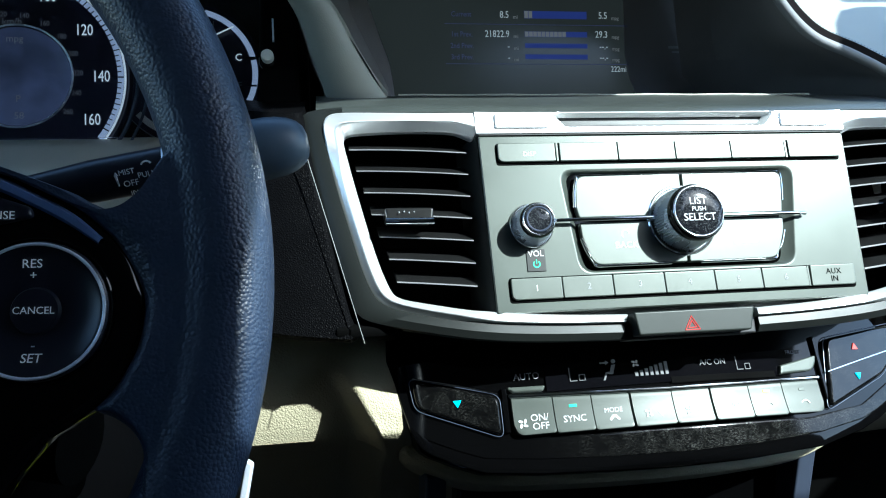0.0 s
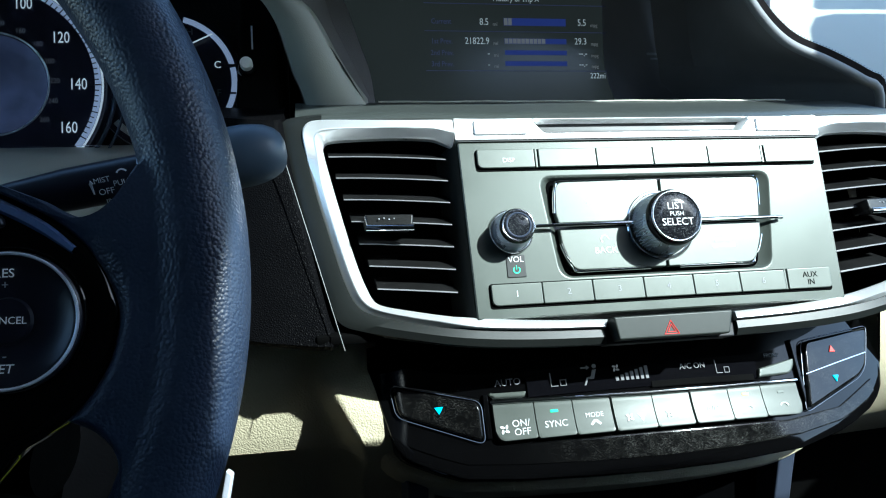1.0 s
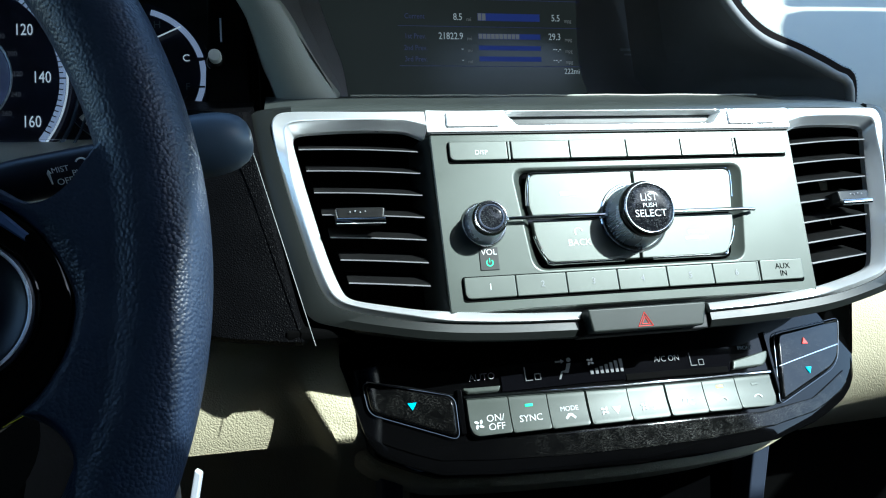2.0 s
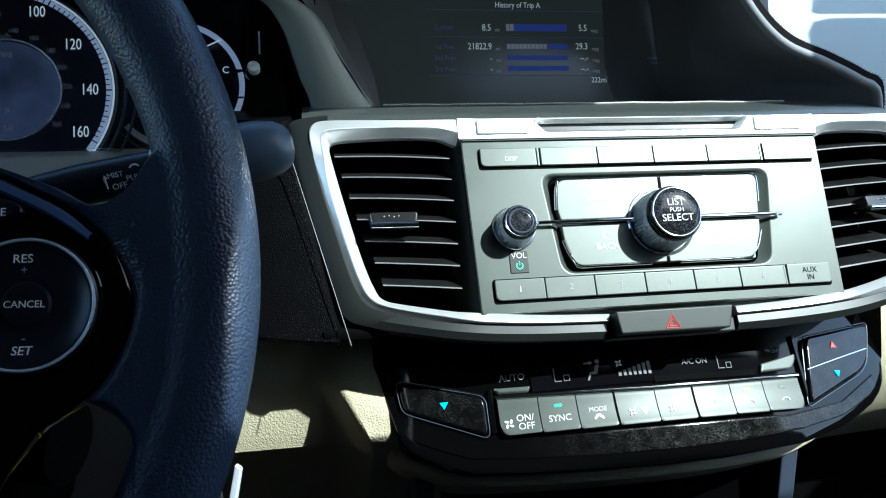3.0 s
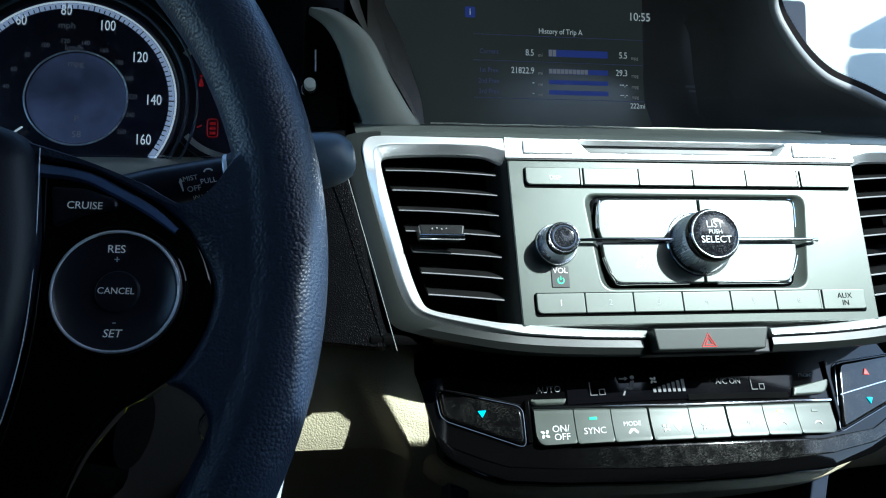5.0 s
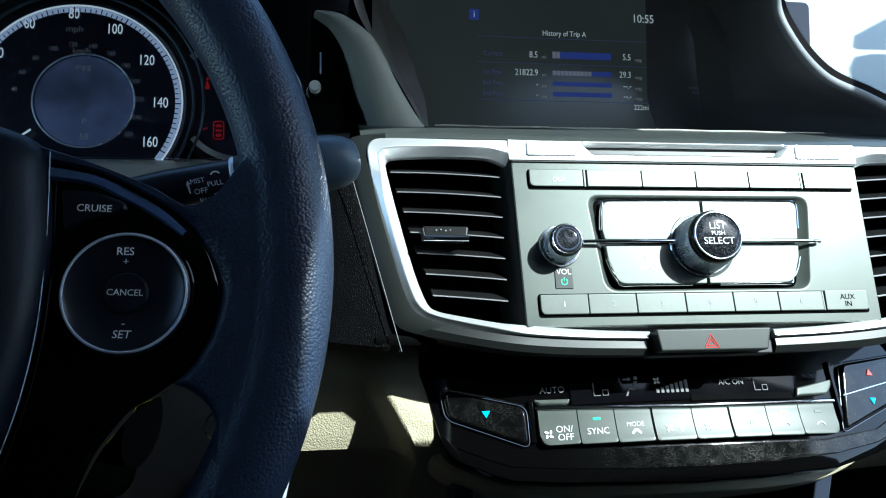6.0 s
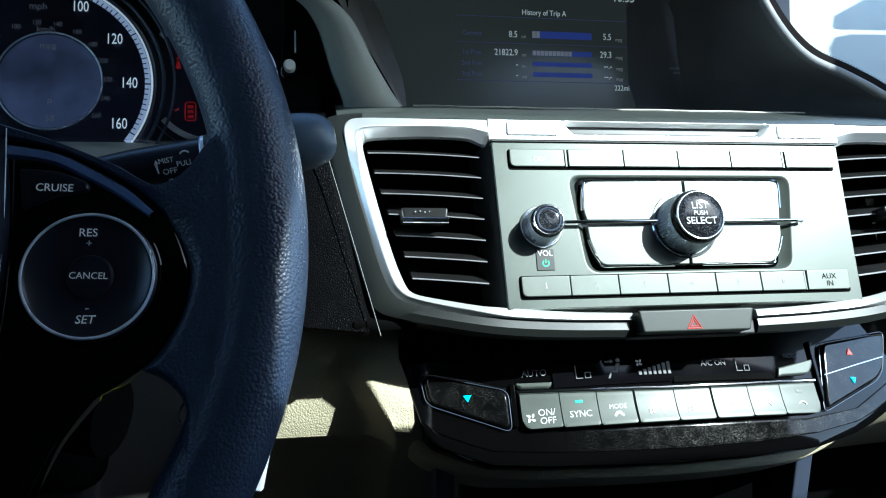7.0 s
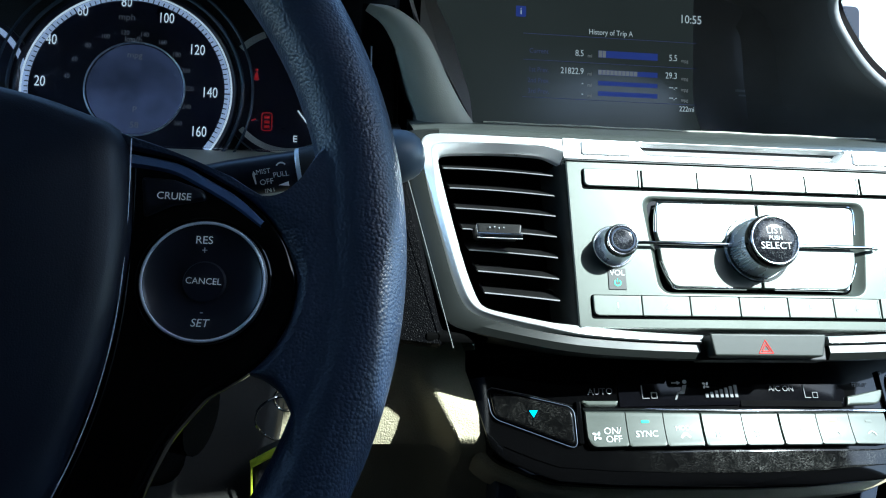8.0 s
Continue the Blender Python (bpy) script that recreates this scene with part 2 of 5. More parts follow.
def spline(pts, per=8):
    """A smooth open line through the points."""
    v = [Vector(p) for p in pts]
    v = [2 * v[0] - v[1]] + v + [2 * v[-1] - v[-2]]
    out = []
    for i in range(1, len(v) - 2):
        for s in range(per):
            t = s / per
            out.append(tuple(0.5 * ((2 * v[i]) + (v[i + 1] - v[i - 1]) * t + (2 * v[i - 1] - 5 * v[i] + 4 * v[i + 1] - v[i + 2]) * t * t
                                    + (3 * v[i] - v[i - 1] - 3 * v[i + 1] + v[i + 2]) * t ** 3)))
    out.append(tuple(v[-2]))
    return out


def softened(pts, rounds=2):
    """An open line with its corners cut round."""
    for _ in range(rounds):
        out = [pts[0]]
        for a, b in zip(pts, pts[1:]):
            out += [tuple(Vector(a).lerp(Vector(b), 0.25)), tuple(Vector(a).lerp(Vector(b), 0.75))]
        pts = out + [pts[-1]]
    return pts


def even(pts, count):
    """The line cut into count points at even steps."""
    v = [Vector(p) for p in pts]
    run = [0.0]
    for a, b in zip(v, v[1:]):
        run.append(run[-1] + (b - a).length)
    out, j = [], 0
    for i in range(count):
        s = run[-1] * i / (count - 1)
        while j < len(v) - 2 and run[j + 1] < s:
            j += 1
        w = (s - run[j]) / max(run[j + 1] - run[j], 1e-9)
        out.append(tuple(v[j].lerp(v[j + 1], w)))
    return out


def loft(rows, closed=False, caps=False, bm=None):
    bm = bm or bmesh.new()
    vs = [[bm.verts.new(p) for p in row] for row in rows]
    k = len(vs[0])
    for a, b in zip(vs, vs[1:]):
        for i in range(k if closed else k - 1):
            j = (i + 1) % k
            bm.faces.new((a[i], a[j], b[j], b[i]))
    if caps:
        for row in (vs[0], vs[-1]):
            bm.faces.new(row)
    return bm


def end_caps(bm, rows):
    """Closes both open ends of a strip made by loft()."""
    bm.verts.ensure_lookup_table()
    k = len(rows[0])
    for e in (0, k - 1):
        bm.faces.new([bm.verts[r * k + e] for r in range(len(rows))])
    return bm


def inset(pts, d):
    k = len(pts)
    area = sum(pts[i][0] * pts[(i + 1) % k][1] - pts[(i + 1) % k][0] * pts[i][1] for i in range(k))
    sgn = 1 if area > 0 else -1
    out = []
    for i in range(k):
        a, b, c = Vector(pts[i - 1]), Vector(pts[i]), Vector(pts[(i + 1) % k])
        e, f = (b - a), (c - b)
        if e.length < 1e-9:
            e = f
        if f.length < 1e-9:
            f = e
        n1, n2 = Vector((-e.y, e.x)).normalized(), Vector((-f.y, f.x)).normalized()
        m = n1 + n2
        m = m / max(m.length_squared, 0.5) * 2
        out.append(tuple(b + sgn * d * m))
    return out


def slab(pts, z0, z1, bev=0.0008, seg=3, bend=None, bm=None):
    """A plate with this outline from z0 up to z1, its upper edge rounded."""
    bm = bm or bmesh.new()
    f = bend or (lambda u, v: 0.0)
    rows = [[(p[0], p[1], z0 + f(p[0], p[1])) for p in pts]]
    for s in range(seg + 1):
        t = s / seg * math.pi / 2
        ring = inset(pts, bev * (1 - math.cos(t)))
        rows.append([(p[0], p[1], z1 - bev + bev * math.sin(t) + f(p[0], p[1])) for p in ring])
    rows.append([(p[0], p[1], z1 + f(p[0], p[1])) for p in inset(pts, bev + min(0.0002, bev * 0.5))])
    loft(rows, closed=True, bm=bm)
    bm.verts.ensure_lookup_table()
    k = len(pts)
    top = bm.verts[-k:]
    face = bm.faces.new(top)
    bmesh.ops.triangulate(bm, faces=[face])
    return bm


def lathe(profile, seg=48, centre=(0, 0), bm=None):
    rows = [[(centre[0] + r * math.cos(2 * math.pi * i / seg), centre[1] + r * math.sin(2 * math.pi * i / seg), h) for i in range(seg)] for r, h in profile]
    bm = loft(rows, closed=True, bm=bm)
    bm.verts.ensure_lookup_table()
    bm.faces.new(bm.verts[-seg:])
    return bm


def tube(path, r, seg=12, closed=False, r2=None, caps=True, up=(0, 0, 1)):
    """A pipe along a line; r2 is its half width along up."""
    rows, k = [], len(path)
    rad = r if callable(r) else (lambda t: r)
    for i, p in enumerate(path):
        a = Vector(path[i - 1] if (i or closed) else path[0])
        b = Vector(path[(i + 1) % k] if (i < k - 1 or closed) else path[-1])
        d = (b - a).normalized()
        side = d.cross(Vector(up)).normalized()
        rise = side.cross(d).normalized()
        ra = rad(i / max(1, k - 1))
        rb = ra if r2 is None else r2
        rows.append([tuple(Vector(p) + side * ra * math.cos(2 * math.pi * j / seg) + rise * rb * math.sin(2 * math.pi * j / seg)) for j in range(seg)])
    if closed:
        rows.append(rows[0])
    bm = loft(rows, closed=True, caps=caps and not closed)
    if closed:
        bmesh.ops.remove_doubles(bm, verts=bm.verts, dist=1e-6)
    return bm


def ring(cx, cy, z, R, r, seg=64, sub=10, r2=None):
    return tube([(cx + R * math.cos(2 * math.pi * i / seg), cy + R * math.sin(2 * math.pi * i / seg), z) for i in range(seg)], r, sub, closed=True, r2=r2)


def arc(cx, cy, r0, r1, a0, a1, z, h=0.0003, seg=40):
    """A flat band of a ring from a0 to a1 degrees."""
    A = [radians(a0 + (a1 - a0) * i / seg) for i in range(seg + 1)]
    mk = lambda r, zz: [(cx + r * math.cos(a), cy + r * math.sin(a), zz) for a in A]
    return loft([mk(r0, z - h), mk(r0, z), mk(r1, z), mk(r1, z - h)])


def box(x0, x1, y0, y1, z0, z1, bev=0.0):
    bm = bmesh.new()
    bmesh.ops.create_cube(bm, size=1, matrix=Matrix.Translation(((x0 + x1) / 2, (y0 + y1) / 2, (z0 + z1) / 2)) @ Matrix.Diagonal((x1 - x0, y1 - y0, z1 - z0, 1)))
    if bev:
        bmesh.ops.bevel(bm, geom=bm.edges[:], offset=bev, segments=2, affect="EDGES", profile=0.5)
    return bm


def rect(u0, v0, u1, v1):
    return [(u0, v0), (u1, v0), (u1, v1), (u0, v1)]


def lettering(body, size, mat, parent, u, v, z, bend=None, align="CENTER", turn=0.0, squash=1.0, slope=0.0, shear=0.0):
    """A word in raised print, its middle at u, v."""
    cu = bpy.data.curves.new("lettering", "FONT")
    cu.body, cu.size, cu.align_x, cu.align_y, cu.extrude, cu.shear = body, size, align, "CENTER", 0.00006, shear
    cu.resolution_u = 3
    tmp = bpy.data.objects.new("lettering", cu)
    scene.collection.objects.link(tmp)
    me = bpy.data.meshes.new_from_object(tmp.evaluated_get(bpy.context.evaluated_depsgraph_get()))
    bpy.data.objects.remove(tmp)
    me.name = "lettering"
    me.materials.clear()
    me.materials.append(mat)
    ob = new("lettering", me)
    ob.parent = parent
    ob.matrix_basis = Matrix.Translation((u, v, z + (bend(u, v) if bend else 0))) @ pose(0, 0, 0, 0, slope, turn) @ Matrix.Diagonal((squash, 1, 1, 1))
    return ob


I4 = Matrix()
FACE = leaned(0.1899, 0.3524, 0.6994, 30)
CLIM = leaned(0.1899, 0.3316, 0.6059, 38)
SCRN = leaned(0.1899, 0.565, 0.785, 16.7)
DIAL = leaned(-0.2113, 0.5003, 0.761, 21.8)
WHEEL = leaned(-0.2113, 0.2288, 0.7223, 26)
fbend = lambda u, v: -2.0 * max(0.0, abs(u) - 0.105) ** 2
cbend = lambda u, w: -0.9 * u * u

# ---- the cabin's shell ----
def wall(name, bm, mat, label, category="wall"):
    return tagged(part(name, bm, mat, None, flat=True), label, category, kind="structure")


wall("ground", box(-300, 300, -300, 300, -0.40, -0.30), ASPHALT, "grey asphalt ground outside the car", "ground")
wall("floor", box(-0.65, 1.03, -1.2, 1.25, -0.06, 0.0), CARPET, "dark carpeted car floor", "floor")
# unseen wall added to block light from behind
wall("wall_rear", box(-0.65, 1.03, -1.24, -1.2, 0.0, 1.13), DOORM, "unseen dark wall keeping light out at the rear of the cabin")
# unseen sides, their window openings sized to set the skylight inside
for nm, x0, x1, posts in (("wall_left", -0.69, -0.65, ((-1.24, -0.06), (0.90, 1.25))), ("wall_right", 1.03, 1.07, ((-1.24, -0.20), (0.90, 1.25)))):
    belt = 0.80 if x0 < 0 else 0.74
    bm = box(x0, x1, -1.24, 1.25, -0.06, belt)
    for y0, y1 in posts:
        bmesh.ops.create_cube(bm, size=1, matrix=Matrix.Translation(((x0 + x1) / 2, (y0 + y1) / 2, (belt + 1.19) / 2)) @ Matrix.Diagonal((x1 - x0, y1 - y0, 1.19 - belt, 1)))
    wall(nm, bm, DOORM, "dark door and pillar trim with open window space")
wall("wall_front", box(-0.65, 1.03, 1.21, 1.25, 0.0, 0.74), DOORM, "dark bulkhead under the windscreen")
# unseen roof, its opening added to shape sun patches, and the windscreen's top edge
OPEN = [(0.334, 0.024), (0.300, 0.062), (0.268, 0.10), (0.250, 0.165), (0.30, 0.195), (0.345, 0.203), (0.40, 0.205), (0.475, 0.215), (0.486, 0.2555), (0.447, 0.2475), (0.410, 0.241), (0.408, 0.250), (0.447, 0.2575), (0.491, 0.2735), (0.512, 0.264), (0.575, 0.262), (0.612, 0.30), (0.63, 0.42), (0.690, 0.42),
        (0.684, 0.392), (0.95, 0.392), (0.95, 0.380), (0.70, 0.378), (0.682, 0.370), (0.672, 0.345), (0.668, 0.30), (0.60, 0.235), (0.605, 0.165), (0.70, 0.160), (0.95, 0.155),
        (0.95, -0.068), (0.60, -0.062), (0.40, -0.062), (0.37, -0.105), (0.309, -0.105), (0.302, -0.095), (0.280, -0.060), (0.256, -0.005), (0.266, -0.003), (0.291, -0.042), (0.296, -0.050), (0.334, -0.046)]
cut = OPEN.index((0.690, 0.42))
EDGE_OUT = [(-0.69, 0.42), (-0.69, -1.24), (1.07, -1.24), (1.07, 0.60), (0.80, 0.56), (0.74, 0.476)] + OPEN[cut:] + OPEN[:cut]
roof = bmesh.new()
vs = [roof.verts.new((p[0], p[1], 1.13)) for p in EDGE_OUT]
edges = [roof.edges.new((vs[k - 1], vs[k])) for k in range(len(vs))]
bmesh.ops.triangle_fill(roof, use_beauty=True, edges=edges)
up = bmesh.ops.extrude_face_region(roof, geom=roof.faces[:])
bmesh.ops.translate(roof, vec=(0, 0, 0.008), verts=[v for v in up["geom"] if isinstance(v, bmesh.types.BMVert)])
tagged(part("ceiling", roof, LINING, None, flat=True), "unseen pale roof lining with an opening cut to shape the sunlight", "ceiling", kind="structure")

# ---- dashboard ----
dash = thing("dashboard", Matrix.Translation((0.19, 0.42, 0.0)), "grey, black and beige car dashboard with grained vinyl", "dashboard")
D = Matrix.Translation((-0.19, -0.42, 0.0))


def dpart(name, bm, mat, label=""):
    return part(name, bm, mat, dash, label, m=D)


def on_face(pts, z=0.0, bend=True):
    return [tuple(FACE @ Vector((p[0], p[1], z + (fbend(*p[:2]) if bend else 0)))) for p in pts]


# housing round the centre stack
TRIM_OUT = mm([(-38, -55.7), (-77.5, -54.6), (-115.7, -51.4), (-141.5, -45.8), (-160.5, -39.9), (-166.3, -34), (-171.2, -21.5), (-176.7, 0.4), (-184, 29.9), (-188.8, 58), (-188.3, 63.5), (-185, 66.8), (-178, 66.6)])
TRIM_IN = mm([(-36.2, -50.8), (-76, -49.2), (-112.1, -45.2), (-147.2, -37.1), (-154.5, -34.3), (-157.4, -30.5), (-163.3, -13.9), (-171.6, 21.7), (-177.6, 50), (-178, 54.5), (-176, 56.4), (-172, 56.6), (-168, 56.4)])
CASE_OUT = mm([(-38, -63.4), (-77.5, -62.4), (-113, -59.7), (-142.4, -53.5), (-163, -48.5), (-174.5, -44), (-178.5, -32), (-185.3, -6.2), (-196.4, 37.7), (-200.5, 62), (-200, 69), (-196, 71.5), (-178, 71)])
CASE_IN = TRIM_OUT
TRIM_OUT = TRIM_OUT + mm([(-160, 64.4), (-137, 62.3), (-122, 61.8), (-108.5, 61.5)])
TRIM_IN = TRIM_IN + mm([(-140, 54.6), (-124, 53.2), (-118, 52.2), (-113, 49.6), (-108.5, 47.6)])
N = 90
for flip in (False, True):
    f = mirror if flip else (lambda p: p)
    a, b = even(softened(f(CASE_IN)), N), even(softened(f(CASE_OUT)), N)
    mid = [((p[0] * 0.45 + q[0] * 0.55), (p[1] * 0.45 + q[1] * 0.55)) for p, q in zip(a, b)]
    rows = [on_face(a, -0.012), on_face(a, -0.002), on_face(mid, -0.0015), on_face(b, -0.004), on_face(b, -0.012), on_face([(p[0] * 0.96, p[1] * 0.86) for p in b], -0.09)]
    dpart("stack_housing", end_caps(loft(rows), rows), SILVER_DARK, "satin grey edge of the centre stack")

# ledge above the stack
us = [-0.192 + 0.384 * i / 40 for i in range(41)]
topv = lambda u: 0.0615 + 0.0055 * min(1.0, max(0.0, (abs(u) - 0.09) / 0.1)) ** 1.5
rows = [on_face([(u, topv(u) - 0.0005) for u in us], -0.010), on_face([(u, topv(u) + 0.0008) for u in us], -0.003), on_face([(u, topv(u) + 0.003) for u in us], -0.004)]
back = [(u + 0.1899, 0.47, 0.7525) for u in us]
front = rows[-1]
for k in (0.15, 0.5, 1.0):
    rows.append([tuple(Vector(p).lerp(Vector(q), k) + Vector((0, 0, 0.0012 * (1 - k)))) for p, q in zip(front, back)])
rows.append([(p[0], p[1] + 0.004, p[2] - 0.05) for p in rows[-1]])
dpart("stack_ledge", loft(rows), LEDGEM, "satin grey ledge under the screen")

dpart("ledge_lip", tube([(0.05 + 0.29 * k / 20, 0.4695, 0.7530 + 0.0002 * math.sin(k * 1.7)) for k in range(21)], 0.0007, 6), GREY, "thin pale lip under the screen")
# screen cowl, its lip, the fin beside it
LIP = [(0.046, 0.462, 0.745), (0.025, 0.463, 0.780), (0.008, 0.465, 0.806), (-0.006, 0.455, 0.835), (0.00, 0.425, 0.878), (0.09, 0.395, 0.900), (0.20, 0.395, 0.900), (0.262, 0.420, 0.880),
       (0.280, 0.458, 0.845), (0.292, 0.452, 0.818), (0.319, 0.450, 0.794), (0.354, 0.450, 0.781), (0.383, 0.450, 0.769), (0.400, 0.450, 0.757), (0.408, 0.452, 0.700)]
WELL = [(0.044, 0.552, 0.735), (0.030, 0.558, 0.765), (0.020, 0.563, 0.785), (0.010, 0.57, 0.81), (0.008, 0.585, 0.850), (0.10, 0.587, 0.856), (0.22, 0.587, 0.856), (0.30, 0.585, 0.850),
        (0.318, 0.572, 0.83), (0.322, 0.565, 0.81), (0.324, 0.56, 0.79), (0.326, 0.555, 0.775), (0.327, 0.552, 0.765), (0.332, 0.55, 0.745), (0.340, 0.546, 0.690)]
lip, well = spline(LIP), spline(WELL)
mid = [tuple(Vector(p).lerp(Vector(q), 0.5) + Vector((0, 0, 0.002))) for p, q in zip(lip, well)]
fillet = [[], [], []]
for p, q in zip(lip, well):
    p, q = Vector(p), Vector(q)
    side = min(1.0, max(-1.0, (q.x - 0.17) / 0.13))
    for row, (k, dx, dy) in zip(fillet, ((0.80, 0.004, 0.0), (0.98, 0.014, 0.0), (1.0, 0.040, 0.006))):
        row.append(tuple(p.lerp(q, k) + Vector((-dx * side, dy, 0))))
dpart("screen_cowl", loft([lip, mid] + fillet), COWLM, "soft dark cowl round the screen")
right = even(spline([LIP[i] for i in range(6, 15)]), 60)
dpart("cowl_edge", tube(right, 0.0032, 12, up=(0, 1, 0)), EDGEM, "satin edge of the cowl")
outer = [(p[0] + 0.0060, p[1] + 0.002, p[2] + 0.0062) for i, p in enumerate(right)]
inner = [(p[0] + 0.002, p[1] + 0.001, p[2] + 0.0015) for p in right]
far = [(p[0] + 0.004 + 0.034 * (i / 59) ** 1.3, p[1] + 0.02 + 0.03 * i / 59, p[2] - 0.002 - 0.006 * i / 59) for i, p in enumerate(outer)]
dpart("cowl_rim", loft([inner, outer, far]), RIMM, "dark soft rim of the cowl")
stitch = bmesh.new()
for p in even(outer, 130):
    bmesh.ops.create_cube(stitch, size=1, matrix=Matrix.Translation((p[0] + 0.0003, p[1], p[2] + 0.0004)) @ pose(0, 0, 0, 0, 30, 0) @ Matrix.Diagonal((0.0006, 0.0006, 0.0005, 1)))
tagged(dpart("stitching", stitch, STALKM, "grey thread along the cowl"), kind="stuff")
FIN_R = [(0.0425, 0.458, 0.7515), (0.0325, 0.458, 0.765), (0.0225, 0.458, 0.7815), (0.0145, 0.459, 0.797), (0.006, 0.460, 0.810), (-0.005, 0.461, 0.8185), (-0.016, 0.462, 0.8235), (-0.0285, 0.464, 0.8245)]
FIN_L = [(0.005, 0.462, 0.7495), (0.002, 0.463, 0.760), (-0.0025, 0.464, 0.771), (-0.006, 0.465, 0.784), (-0.0095, 0.466, 0.796), (-0.0145, 0.467, 0.807), (-0.0205, 0.468, 0.8155), (-0.0305, 0.470, 0.8225)]
fr, fl = even(spline(FIN_R), 40), even(spline(FIN_L), 40)
rows = []
for k in range(9):
    t = k / 8
    rows.append([tuple(Vector(p).lerp(Vector(q), t) - Vector((0, 0.007 * math.sin(math.pi * t) ** 0.7, 0))) for p, q in zip(fr, fl)])
rows = [[(p[0] + 0.004, p[1] + 0.05, p[2]) for p in rows[0]]] + rows + [[(p[0] - 0.002, p[1] + 0.05, p[2] - 0.002) for p in rows[-1]]]
dpart("cowl_fin", loft(rows), FINM, "smooth grey-green fin beside the screen")
# pale cap strip at the fin's foot
dpart("fin_foot", tube([(0.004, 0.455, 0.7505), (0.044, 0.452, 0.7515)], 0.0012, 6), GREY)

# passenger side: top of the dash and the face below
rows = []
for x0, y, z in ((0.412, 0.455, 0.60), (0.412, 0.452, 0.69), (0.412, 0.452, 0.728), (0.408, 0.458, 0.742), (0.398, 0.475, 0.752), (0.368, 0.52, 0.775), (0.345, 0.60, 0.815), (0.30, 0.72, 0.880), (0.28, 0.95, 0.93), (0.28, 1.2, 0.90)):
    rows.append([(x0 + (0.98 - x0) * i / 24, y, z + 0.006 * math.sin(i / 5)) for i in range(25)])
dpart("dash_top", loft(rows), GREY, "pale grained dash top before the passenger")
rows = [[(x, y, z) for x in [-0.64 + 0.95 * i / 24 for i in range(25)]] for y, z in ((0.575, 0.90), (0.62, 0.91), (0.85, 0.85), (1.2, 0.74))]
dpart("dash_crown", loft(rows), PAD, "dark soft dash top")

# instrument hood and the ledge beneath the dials
hood = []
for y, z in ((0.57, 0.865), (0.50, 0.872), (0.44, 0.876), (0.425, 0.882), (0.44, 0.892), (0.575, 0.90)):
    hood.append([(x, y, z - 0.35 * (x + 0.2) ** 2) for x in [-0.46 + 0.45 * i / 20 for i in range(21)]])
dpart("dial_hood", loft(hood), PAD, "dark hood over the dials")
rows = []
for y, z in ((0.492, 0.7245), (0.470, 0.7235), (0.43, 0.7215), (0.405, 0.719), (0.397, 0.714), (0.395, 0.66)):
    rows.append([(x, y, z) for x in [-0.45 + 0.435 * i / 20 for i in range(21)]])
dpart("dial_ledge", loft(rows), GREY, "grey-green ledge under the dials")
dpart("dial_back", box(-0.46, 0.010, 0.545, 0.555, 0.66, 0.90), INKY)
# grained black side of the dash between column and stack
rows = []
for z in (0.7505, 0.748, 0.735, 0.71, 0.68, 0.66, 0.650, 0.645):
    h = 0.7505 - z
    x = -0.0125 + h * 0.235
    rows.append([(-0.052, 0.47, z), (-0.050, 0.420 - 0.56 * h, z), (-0.03 + 0.1 * h, 0.408 - 0.58 * h, z), (x - 0.007, 0.402 - 0.6 * h, z), (x - 0.001, 0.401 - 0.6 * h, z), (x + 0.003, 0.406 - 0.6 * h, z), (x + 0.004, 0.43 - 0.6 * h, z)])
low = rows[-1]
rows = [[(p[0], p[1] + 0.05, p[2]) for p in rows[0]]] + rows
for dy, dz in ((0.002, 0.003), (0.006, 0.005), (0.013, 0.005), (0.06, 0.003)):
    rows.append([(p[0], p[1] + dy, p[2] - dz) for p in low])
dpart("dash_side", loft(rows), GRAIN, "black grained vinyl side of the dash")
dpart("side_seam", tube([(-0.0085, 0.3805, 0.7330), (-0.0071, 0.3782, 0.7289), (0.0059, 0.3532, 0.6856), (0.0178, 0.3304, 0.6455)], 0.00028, 6), LEDGEM, "thin grey seam beside the stack")


# black block added to shade the top of the knee panel's sun patch
dpart("patch_shade_block", box(0.004, 0.038, 0.339, 0.40, 0.6445, 0.650, 0.0015), INKY)
